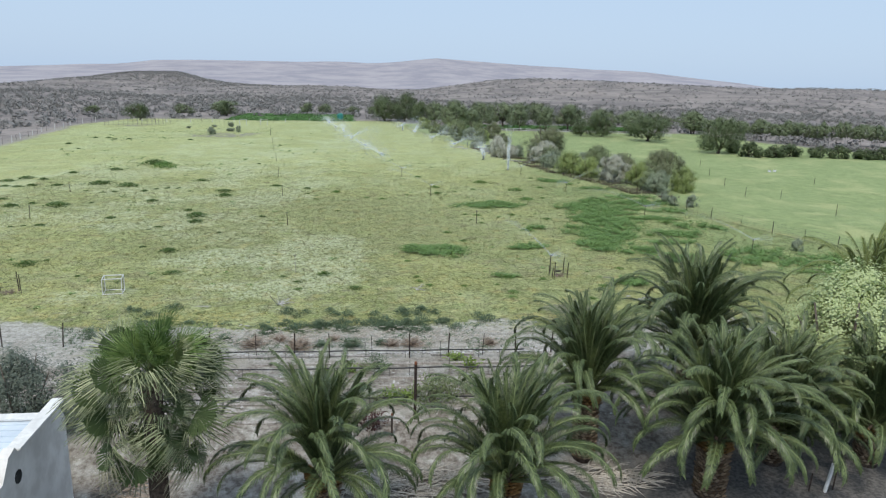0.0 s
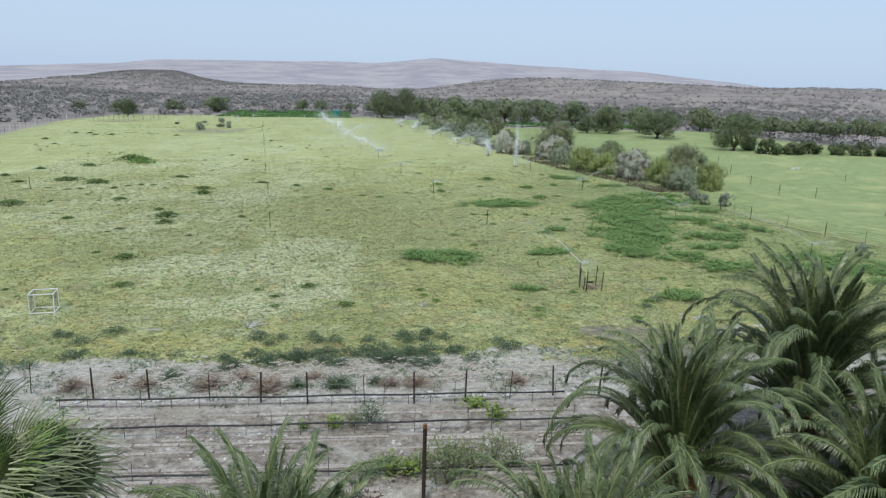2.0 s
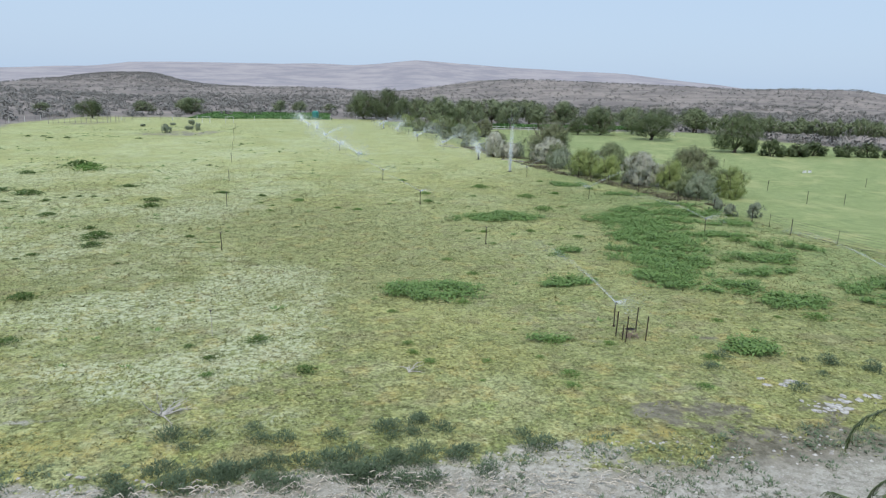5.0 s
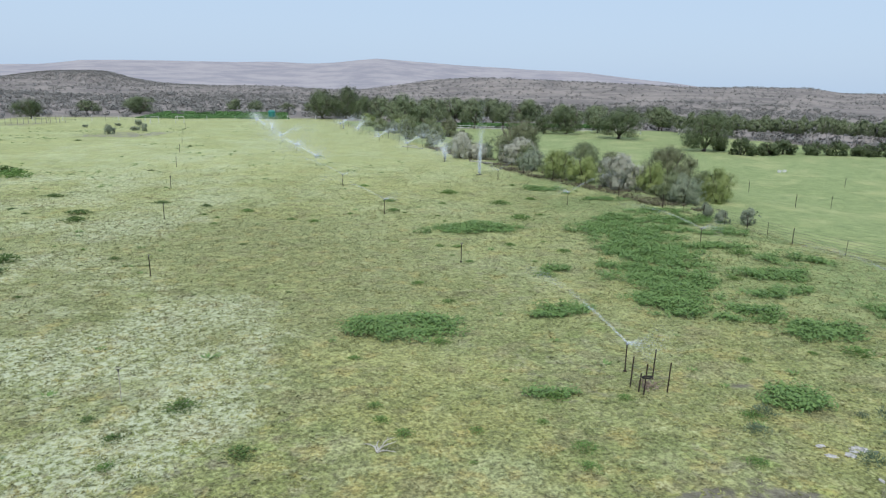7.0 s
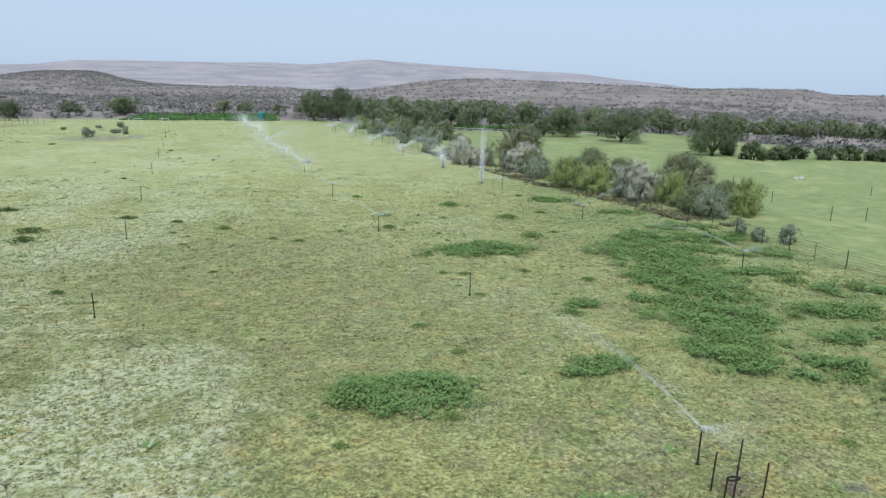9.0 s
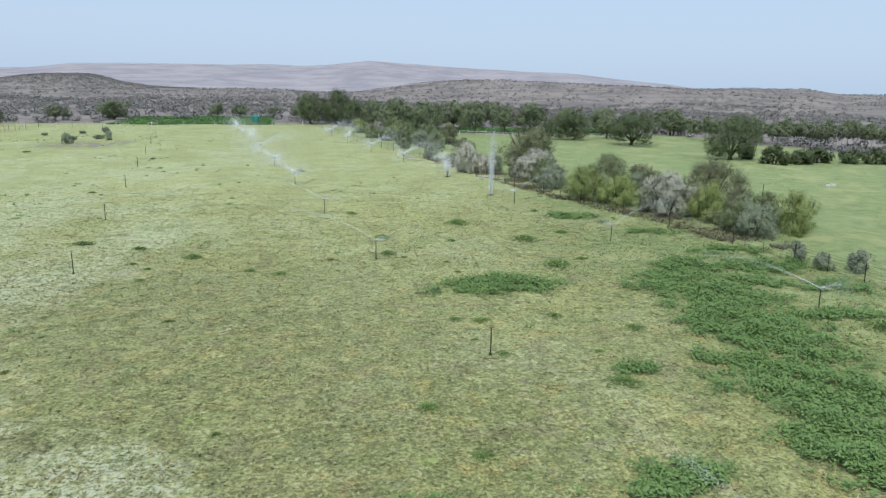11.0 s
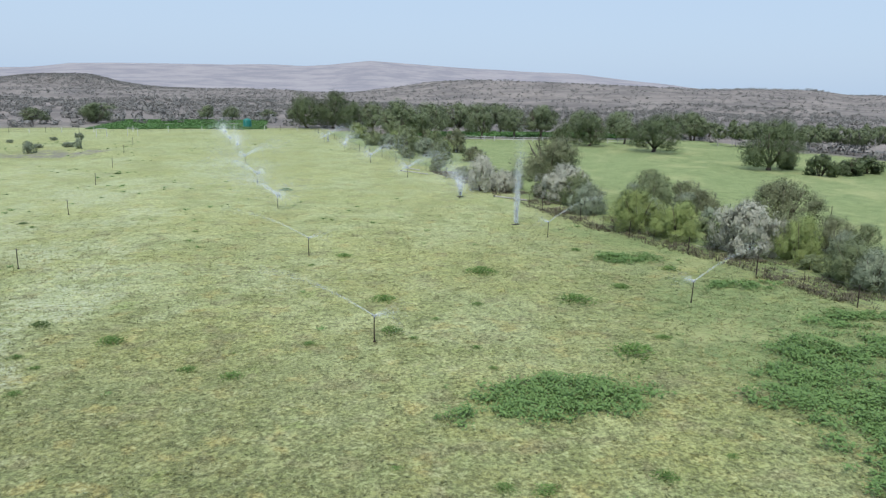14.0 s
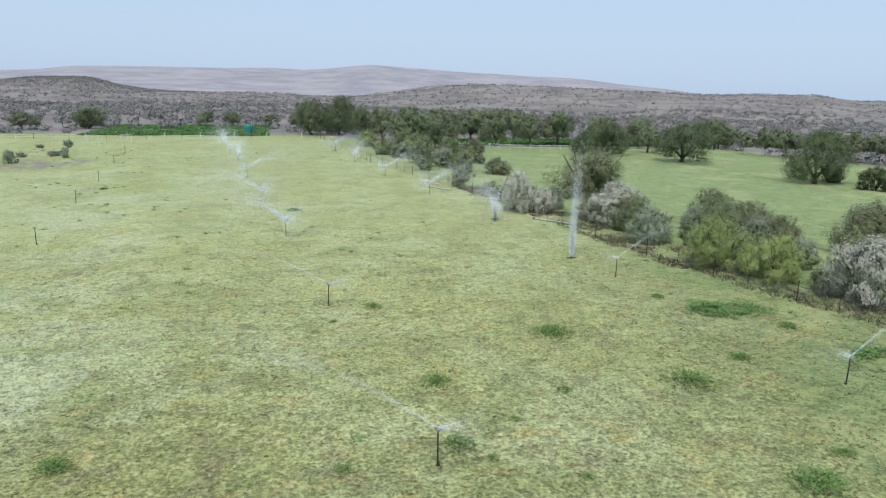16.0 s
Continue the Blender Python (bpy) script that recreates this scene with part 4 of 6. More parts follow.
def build_fan_palm(x, y, hub):
    z = height_at(x, y)
    palm = thing("fan_palm", "shaggy fan palm with drooping pale leaf tips", "palm", "palms by the yard", pose(x, y, z))
    core = Shape().tube([(0, 0, -0.1), (0, 0, 0.4), (0, 0, hub - z - 1.2), (0, 0, hub - z + 0.2)], [0.36, 0.29, 0.27, 0.3], 12)
    part("trunk", core.mesh("trunk", PALM_BARK, True), palm)
    rng = random.Random(17)
    fresh = [fan_mesh(FAN_FRESH, FAN_FRESH, 1.2, 0.2, 150, s, 0.75, 44, -4) for s in (1, 2)]
    grown = [fan_mesh(FAN_OLD, FAN_TIP, 1.1, 0.85, 170, s, 1.15, 40, 0) for s in (3, 4, 5, 8)]
    dead = [fan_mesh(FAN_OLD, FAN_DEAD, 1.0, 1.1, 200, s, 1.0, 34, 30) for s in (6, 7)]
    for i in range(92):
        f = i / 91
        up = 70 - 112 * f ** 1.0 + rng.uniform(-26, 26)
        pool = fresh if f < 0.2 else grown if f < 0.86 else dead
        a = i * 137.508 + rng.uniform(-14, 14)
        m = pose(0, 0, hub - z + 0.3 - 1.6 * f + rng.uniform(-0.25, 0.25), 0, 0, a) @ pose(0.05, 0, 0, rng.uniform(-70, 70), -up, 0) @ Matrix.Scale(rng.uniform(0.6, 1.25), 4)
        part("fan_leaf", rng.choice(pool), palm, "" if f < 0.86 else "hanging leaf with dry tips", m)
    return palm


build_fan_palm(-5.6, 19.4, 5.1)

bright = build_tree("bright_tree", "bright yellow-green feathery tree behind the palms", "tree", BRIGHT_LEAF, BARK, 301, 1.0, 0.56, 0.08, 80, 115000, 0.0165, 0.0125)
bright.matrix_basis = pose(21.9, 26.2, height_at(21.9, 26.2)) @ Matrix.Diagonal((7.6, 6.4, 6.7, 1))
grey_left = build_bush("garden_shrub", "fine grey-green shrub behind the house", SHRUB_LEAF, 302, 26000, 0.02, 0.0085, 60)
grey_left.matrix_basis = pose(-12.6, 26.6, height_at(-12.6, 26.6)) @ Matrix.Diagonal((5.9, 4.2, 4.3, 1))


# ---- the house by the yard ----
def build_house():
    house = thing("house", "low plastered house with a pale flat roof and parapet", "house")
    s = Shape()
    prof = [(22.4, -1.3), (22.4, 2.75), (22.0, 3.3), (19.15, 3.3), (19.0, 3.5), (18.6, 3.4), (18.15, 2.85), (17.4, 2.8), (8.0, 2.8), (8.0, -1.3)]
    b = len(s.v)
    for x in (-9.25, -9.55):
        s.v += [Vector((x, y, z)) for y, z in prof]
    n = len(prof)
    s.f += [tuple(range(n)), tuple(range(2 * n - 1, n - 1, -1))]
    s.f += [(i, i + n, (i + 1) % n + n, (i + 1) % n) for i in range(n)]
    part("side_wall", s.mesh("side_wall", PLASTER), house)
    part("rear_wall", Shape().box(-19, -9.553, 21.2, 21.5, -1.3, 3.24).mesh("rear_wall", PLASTER), house)
    part("front_wall", Shape().box(-19, -9.553, 8.0, 8.3, -1.3, 2.7).mesh("front_wall", PLASTER), house)
    part("far_wall", Shape().box(-19, -18.7, 8.303, 21.197, -1.3, 2.9).mesh("far_wall", PLASTER), house)
    r = Shape().box(-18.697, -9.553, 8.303, 21.197, 3.05, 3.2)
    for i in range(36):
        y = 8.5 + i * 0.355
        r.box(-18.6, -9.6, y, y + 0.06, 3.2, 3.235)
    part("roof", r.mesh("roof", ROOF), house, "pale bluish sheet roof")
    cap = Shape().box(-9.6, -9.2, 19.2, 22.45, 3.303, 3.36).box(-19.02, -9.603, 21.15, 21.55, 3.243, 3.3)
    part("parapet_cap", cap.mesh("parapet_cap", WHITE_PAINT), house, "white painted parapet top")
    # the wall is uncut: a flat dark disc paints the hole's shade
    v = Shape().tube([(-9.262, 19.0, 2.6), (-9.235, 19.0, 2.6)], 0.2, 20)
    part("round_vent", v.mesh("round_vent", DARK), house, "round vent hole painted as a dark disc")


build_house()


# ---- fences ----
def post_mesh(h, r, mat=IRON, sides=6):
    return Shape().tube([(0, 0, -0.15), (0, 0, h * 0.5), (0.01, 0, h)], [r, r, r * 0.9], sides).mesh("post", mat)


POST, THIN_POST, WHITE_POST = post_mesh(1.3, 0.035), post_mesh(1.2, 0.018), post_mesh(1.3, 0.06, WHITE_PAINT)


def fence(name, label, places, post, strands, top, wire=0.008, lean=3.0, every=0, rail=False):
    """Posts at the places given, with wires strung between them."""
    rng = random.Random(len(places))
    root = thing(name, label, "fence", kind="structure")
    for i, (x, y) in enumerate(places):
        me = post[i % len(post)]
        part("post", me, root, m=pose(x, y, height_at(x, y), rng.uniform(-lean, lean), rng.uniform(-lean, lean), rng.uniform(0, 90)))
    for k in range(strands):
        h = top * (k + 1) / strands - 0.03
        pts = []
        for (x0, y0), (x1, y1) in zip(places, places[1:]):
            for f in (0, 0.5):
                x, y = x0 + (x1 - x0) * f, y0 + (y1 - y0) * f
                pts.append((x, y, height_at(x, y) + h - (0.03 if f else 0)))
        x, y = places[-1]
        pts.append((x, y, height_at(x, y) + h))
        part("rail" if rail else "wire", Shape().tube(pts, wire, 4).mesh("wire", WHITE_PAINT if rail else WIRE), root)
    return root


def along(line, step, seed=1, jitter=0.2):
    rng, out_pts = random.Random(seed), []
    for (x0, y0), (x1, y1) in zip(line, line[1:]):
        n = max(1, round(math.hypot(x1 - x0, y1 - y0) / step))
        for i in range(n):
            f = i / n
            out_pts.append((x0 + (x1 - x0) * f + rng.uniform(-jitter, jitter), y0 + (y1 - y0) * f + rng.uniform(-jitter, jitter)))
    return out_pts + [line[-1]]


fence("garden_fence", "wire fence on thin rusty iron posts", [(-17.5, 36.0), (-14.5, 35.8), (-11.5, 35.2), (-9.0, 34.5), (-6.9, 34.2), (-4.6, 33.8), (-2.7, 33.6), (-0.95, 33.5), (1.2, 33.3), (3.1, 33.2), (5.1, 33.2), (6.9, 33.3), (8.7, 33.4), (10.6, 33.4), (12.6, 33.3)], [POST, POST, THIN_POST], 4, 1.15, 0.005)
fence("pasture_fence", "wire fence with iron posts along the bushes", along(FENCE_RIGHT, 3.2, 3), [POST, THIN_POST], 6, 1.2, 0.008)
fence("left_fence", "old fence of pale posts beyond the field", along([(-60, 120), (-68, 150), (-73, 178), (-77, 210), (-75, 231)], 4.5, 4, 0.5), [WHITE_POST, POST], 2, 1.1, 0.01)
fence("pole_enclosure", "enclosure of pale upright poles", along([(-68, 210), (-56, 213), (-52, 218)], 1.3, 6, 0.2), [post_mesh(2.0, 0.06, PLANK)], 1, 1.2, 0.01)
fence("end_fence", "fence of pale posts at the field's far end", along([(-62, 226), (-35, 229), (-12, 232), (6, 236), (14, 238)], 3.6, 5, 0.3), [WHITE_POST, POST], 3, 1.2, 0.012)
fence("rail_fence", "white rail fence at the end of the pasture", along([(48, 232), (70, 228), (92, 224), (104, 216)], 2.6, 7, 0.1), [WHITE_POST], 2, 1.15, 0.045, 1.0, rail=True)

# ---- sprinklers ----
rng_w = np.random.default_rng(77)


def jet_points(n, speed, climb, width, part_way=0.5):
    """Drops along an arc of water thrown from the origin along +x, thinning out on the way."""
    t = part_way * rng_w.uniform(0, 1, n) ** 1.5
    climb = radians(climb)
    fly = t * 2 * speed * math.sin(climb) / 9.81 * 1.1
    x = speed * math.cos(climb) * fly / (1 + 0.25 * fly)
    z = speed * math.sin(climb) * fly - 4.9 * fly ** 2
    s = width * (0.06 + 1.8 * t ** 1.6)
    return np.stack([x, rng_w.normal(size=n) * s, z + rng_w.normal(size=n) * s * 0.8], axis=1)


def drops_mesh(name, pts, size):
    """Small four-sided drops."""
    n = len(pts)
    base = np.array([(0, 0, 1), (0.94, 0, -0.33), (-0.47, 0.82, -0.33), (-0.47, -0.82, -0.33)])
    tri = np.array([0, 1, 2, 0, 2, 3, 0, 3, 1, 1, 3, 2])
    sz = size * rng_w.uniform(0.5, 1.5, n)
    v = pts[:, None, :] + base[tri][None] * sz[:, None, None]
    return mesh_fast(name, v.reshape(-1, 3), 3, WATER)


JETS = [drops_mesh("water_jet", np.concatenate([jet_points(2000, 12.5, 27, 0.36), jet_points(1400, 6.0, 22, 0.8, 0.6) * np.array([-1, 1, 1])]), 0.013) for _ in range(3)]
up_mist = np.abs(rng_w.normal(size=5200)) * 0.36
FAR_JETS = [drops_mesh("water_jet", np.concatenate([rng_w.normal(size=(1600, 3)) * np.array([2.6, 1.3, 0.55]) + np.array([2.2, 0, 0.9]), jet_points(3000, 12.5, 27, 1.9, 0.6), jet_points(2600, 6.0, 22, 2.2, 0.8) * np.array([-1, 1, 1])]), 0.03) for _ in range(2)]
MIST = drops_mesh("water_mist", np.stack([rng_w.normal(size=5200) * (0.06 + 0.17 * up_mist) + 0.1 * up_mist ** 2, rng_w.normal(size=5200) * (0.06 + 0.17 * up_mist), up_mist * 2.9], axis=1), 0.0165)
RISER = Shape().tube([(0, 0, -0.2), (0.01, 0, 0.6), (0, 0.01, 1.14)], [0.03, 0.028, 0.026], 7).tube([(0, 0, 0), (0, 0, 0.05)], 0.07, 7).mesh("riser", IRON)
GREY_RISER = Shape().tube([(0, 0, -0.2), (0.01, 0, 0.6), (0, 0.01, 1.14)], 0.016, 6).mesh("riser", PLANK)
HEAD = Shape().tube([(0, 0, 1.14), (0, 0, 1.24)], [0.04, 0.03], 7).tube([(0, 0, 1.2), (0.14, 0, 1.27)], [0.02, 0.012], 6).tube([(0, 0, 1.2), (-0.11, 0, 1.25)], [0.018, 0.012], 6).tube([(-0.1, 0.03, 1.27), (0.1, 0.03, 1.29)], 0.01, 5).mesh("head", WIRE)


def sprinkler(x, y, spray=None, turn=0.0, tilt=0.0, riser=None):
    ob = thing("sprinkler", "impact sprinkler on a dark upright pipe" + (", spraying water" if spray else ", not running"), "sprinkler", "sprinklers in the field", pose(x, y, height_at(x, y), tilt, tilt * 0.6, turn))
    part("riser", riser or RISER, ob, "thin pale grey pipe" if riser else "")
    part("head", HEAD, ob, "small metal spray head")
    if spray:
        part("water_jet", spray, ob, "fine white water drops", pose(0, 0, 1.26))


for i, (x, y, on, turn) in enumerate([(15.3, 49.7, 1, 115), (12.85, 67.7, 0, 20), (10.25, 85.2, 1, 150), (7.95, 102.6, 1, 160), (5.8, 121.7, 1, 135), (3.4, 139.4, 1, 150), (1.1, 160.2, 1, 30), (-1.0, 178.7, 1, 95), (-3.2, 193.8, 1, 120), (-5.4, 211, 1, 100)]):
    sprinkler(x, y, (JETS[i % 3] if y < 112 else FAR_JETS[i % 2]) if on else None, turn, (i * 37 % 5) - 2)
for i, (x, y) in enumerate([(-3.8, 50.0), (-5.7, 66.5), (-7.7, 84.0), (-9.8, 101.5), (-11.9, 120.3), (-14.2, 139.5), (-16.2, 157.2), (-18.8, 177.7), (-20.4, 193.5), (-30.5, 70.9), (-33, 88)]):
    sprinkler(x, y, None, i * 47, (i * 31 % 5) - 2, GREY_RISER if i == 0 else None)
for i, (x, y, turn) in enumerate([(34.9, 54.8, 150), (32.0, 70.8, 160), (28.7, 88.6, 15), (27.0, 106.5, 20), (24.7, 126.3, 90), (22.2, 144.1, 20), (19.5, 161.6, 30), (17.2, 180.4, 70), (14.9, 199.9, 30)]):
    sprinkler(x, y, JETS[i % 3] if y < 112 else FAR_JETS[i % 2], turn, (i * 29 % 5) - 2)
for x, y, h in ((26.1, 111.8, 3.0), (25.0, 127.3, 1.15), (15.6, 200.5, 1.0)):
    leak = thing("water_plume", "tall upright plume of fine water drops", "water plume", "", pose(x, y, height_at(x, y)))
    part("pipe_stub", Shape().tube([(0, 0, -0.1), (0, 0, 0.25)], 0.05, 7).tube([(-0.35, 0, 0.06), (0.35, 0.05, 0.06)], 0.05, 6).mesh("pipe_stub", WIRE), leak)
    part("mist", MIST, leak, "white water drops", Matrix.Translation((0, 0, 0.2)) @ Matrix.Diagonal((1.35, 1.35, h, 1)))

# ---- things in the field ----
def build_cage(x, y):
    c = thing("pipe_cage", "small open cage of pale pipes standing on the grass", "cage", "", pose(x, y, height_at(x, y), 0, 0, 8))
    w, d, h = 1.15, 0.95, 1.02
    for px, py in ((0, 0), (w, 0), (w, d), (0, d)):
        part("upright", Shape().tube([(px, py, 0), (px, py, h)], 0.028, 6).mesh("upright", WHITE_PAINT), c)
    for z in (0.03, h):
        for a, b in (((0, 0), (w, 0)), ((w, 0), (w, d)), ((w, d), (0, d)), ((0, d), (0, 0))):
            part("crossbar", Shape().tube([(*a, z), (*b, z)], 0.028, 6).mesh("crossbar", WHITE_PAINT), c)
    for name, a, b in (("back_netting", (0, d), (w, d)), ("side_netting", (0, 0), (0, d)), ("side_netting", (w, 0), (w, d))):
        net = Shape()
        for i in range(1, 9):
            f = i / 9
            x0, y0 = a[0] + (b[0] - a[0]) * f, a[1] + (b[1] - a[1]) * f
            net.tube([(x0, y0, 0.05), (x0, y0, h)], 0.004, 3)
            net.tube([(*a, h * f), (*b, h * f)], 0.004, 3)
        part(name, net.mesh(name, WIRE), c, "grey wire netting")


build_cage(-15.5, 44.9)


def build_goal(x, y, turn):
    g = thing("small_goal", "small white football goal at the field's end", "goal", "goals", pose(x, y, height_at(x, y), 0, 0, turn))
    for px in (-1.0, 1.0):
        part("post", Shape().tube([(px, 0, 0), (px, 0, 1.7)], 0.05, 6).mesh("post", WHITE_PAINT), g)
        part("stay", Shape().tube([(px, 0, 1.7), (px, 1.0, 0)], 0.035, 6).mesh("stay", WHITE_PAINT), g)
    part("crossbar", Shape().tube([(-1.04, 0, 1.7), (1.04, 0, 1.7)], 0.05, 6).mesh("crossbar", WHITE_PAINT), g)


build_goal(-24.8, 217, 10)
build_goal(-30.6, 215.5, 20)


def build_tree_guard(gx, gy, label, turn=0, planted=True):
    g = thing("tree_guard", label, "tree guard", "tree guards", pose(gx, gy, height_at(gx, gy), 0, 0, turn))
    for x, y, h in ((-0.62, 0.15, 1.25), (-0.45, -0.6, 1.25), (0.55, -0.55, 1.2), (0.62, 0.7, 1.25), (-0.5, -0.3, 0.75)):
        part("stake", Shape().tube([(x, y, -0.15), (x + 0.05, y, h)], 0.028, 6).mesh("stake", IRON), g)
    net = Shape()
    ring = ((-0.6, 0.15), (-0.43, -0.6), (0.56, -0.55), (0.63, 0.7), (-0.6, 0.15))
    for z in (0.3, 0.6, 0.9):
        net.tube([(x, y, z) for x, y in ring], 0.006, 3)
    part("netting", net.mesh("netting", WIRE), g)
    rng = random.Random(3)
    mound = Shape()
    for i in range(40):
        a, r = rng.uniform(0, 6.28), rng.uniform(0, 0.45)
        p = Vector((r * math.cos(a), r * math.sin(a), 0.02))
        mound.tube([p, p + Vector((rng.uniform(-0.3, 0.3), rng.uniform(-0.3, 0.3), rng.uniform(0.1, 0.35)))], [0.02, 0.008], 4)
    part("dry_mulch", mound.mesh("dry_mulch", DRY), g, "brown dry mulch and twigs")
    if not planted:
        return
    rim = Shape()
    for i in range(20):
        a, b = 2 * math.pi * i / 20, 2 * math.pi * (i + 1) / 20
        rim.tube([(0.05 + 0.2 * math.cos(a), 0.1 + 0.09 * math.sin(a), 0.38), (0.05 + 0.2 * math.cos(b), 0.1 + 0.09 * math.sin(b), 0.38)], 0.035, 5)
    part("tyre", rim.mesh("tyre", DARK), g, "piece of dark rubber")


build_tree_guard(15.4, 48.1, "four iron stakes and netting round a dry seedling")
build_tree_guard(-21.2, 45.4, "bare dark iron stakes with netting in the field", 200, False)
tank = thing("water_tank", "teal plastic water tank on a low stand", "water tank", "", pose(-2.4, 248, height_at(-2.4, 248)) @ Matrix.Scale(0.82, 4))
ring = [(1.3, 0.25), (1.33, 0.5), (1.3, 0.9), (1.33, 1.2), (1.3, 1.6), (1.33, 1.9), (1.3, 2.3), (1.1, 2.62), (0.4, 2.8), (0.3, 2.9)]
part("body", Shape().tube([(0, 0, z) for r, z in ring], [r for r, z in ring], 24).mesh("body", TEAL), tank)
part("stand", Shape().tube([(0, 0, -0.1), (0, 0, 0.248)], 1.5, 20).mesh("stand", STONE), tank)
part("level_pole", Shape().tube([(0.9, 0, 2.6), (0.9, 0, 3.6)], 0.05, 6).mesh("level_pole", WHITE_PAINT), tank)


def build_scatter(name, label, category, mat, places, n, size, tall, leaf_len, leaf_w, seed, group=""):
    """Low plants, each a thing of its own, built from a few shared shapes."""
    rng = np.random.default_rng(seed)
    shapes = []
    for v in range(4):
        p = rng.normal(size=(n, 3)) * np.array([0.34, 0.34, 0.0])
        p[:, 2] = rng.uniform(0.0, 1.0, n) * np.clip(1.1 - np.hypot(p[:, 0], p[:, 1]), 0.2, 1)
        d = turned(rng, n) * 0.6 + np.stack([p[:, 0], p[:, 1], np.full(n, 0.9)], axis=1)
        d /= np.linalg.norm(d, axis=1, keepdims=True)
        shapes.append(mesh_fast(name, leaves(p * np.array([1, 1, 0.8]) + np.array([0, 0, 0.1]), d, leaf_len * rng.uniform(0.6, 1.4, n), leaf_w, rng), 4, mat))
    r2 = random.Random(seed)
    for i, row in enumerate(places):
        x, y = row[:2]
        w = row[2] if len(row) > 2 else size * r2.uniform(0.7, 1.3)
        ob = thing(name, label, category, group)
        tagged(part("foliage", shapes[i % 4], ob), kind="stuff")
        ob.matrix_basis = pose(x, y, height_at(x, y) - 0.02, 0, 0, r2.uniform(0, 360)) @ Matrix.Diagonal((w, w * r2.uniform(0.75, 1.15), tall * w / size * r2.uniform(0.8, 1.2), 1))


# dark green tufts, each standing alone in the paler grass: x, y, width
TUFTS_WEST = [(-30.7, 77.9, 2.9), (-33.8, 79.5, 1.2), (-35.1, 77.4, 2.1), (-16.4, 74.1, 1.3), (-15, 71, 2.9), (-14.6, 68.7, 2), (-8.6, 71.1, 0.9), (-18.1, 65.3, 0.7), (-17.5, 66.3, 1), (-23, 70.5, 1.5), (-28, 66.9, 1.2), (-29.4, 66.9, 0.7), (-30.3, 66.5, 0.8), (-11.5, 63.3, 0.7), (-16.6, 58, 0.8), (-14.2, 56.3, 1.8), (-12.4, 49.8, 1.6), (-23.3, 52.8, 2.1), (-22.3, 53.8, 0.8), (-18.5, 49.1, 0.7), (-4.6, 48.7, 0.7), (-1.7, 49.2, 1.4), (0.5, 45.6, 1.2), (-3.5, 47.2, 0.8)] + \
    [(-6.3, 69.1, 0.6), (-1.1, 74.3, 0.7), (2, 62.7, 0.5), (-27.9, 79.9, 0.7), (-10.2, 69.7, 0.5), (-12.8, 73.3, 0.5), (-16.1, 62.7, 0.4), (-2.9, 62.6, 0.4), (-22.1, 49.1, 0.4), (-30.2, 115.4, 4.9), (-44, 97.2, 2.1), (-40.7, 92.2, 1.7), (-39.3, 93, 2), (-36.4, 93.2, 1.9), (-42.8, 99.9, 2.4), (-40, 98.2, 1.8), (-42.3, 92.5, 1.7), (-31.6, 94.5, 3.4), (-27.6, 92, 3.5), (-38.9, 105.5, 1.6), (-34.2, 109.1, 2.6), (-19.4, 96.6, 2.2), (-15, 87.8, 2.4), (-14.4, 84.3, 2)] + \
    [(-21.7, 80.4, 1.6), (-9.2, 91.9, 1.8), (-5.1, 89.8, 1.2), (-14.3, 116.5, 0.9), (-38.2, 82.7, 1.2), (-28.9, 86.9, 0.9), (-27.8, 87.3, 1), (-24.4, 87.7, 1.3), (-23.5, 89.6, 1), (-22.3, 90.3, 1), (-21, 90.4, 0.9), (-19.2, 88.2, 0.8), (-23.5, 80, 0.6), (-31.4, 88.6, 0.8), (-34.6, 162.4, 1.6), (-48, 163.8, 1.9), (-51, 163.2, 1.5), (-56, 166.4, 1.7), (-56.2, 151.4, 2), (-13.9, 149.2, 1.2), (-53.3, 167, 1.9), (-50.8, 141.4, 1.2)]
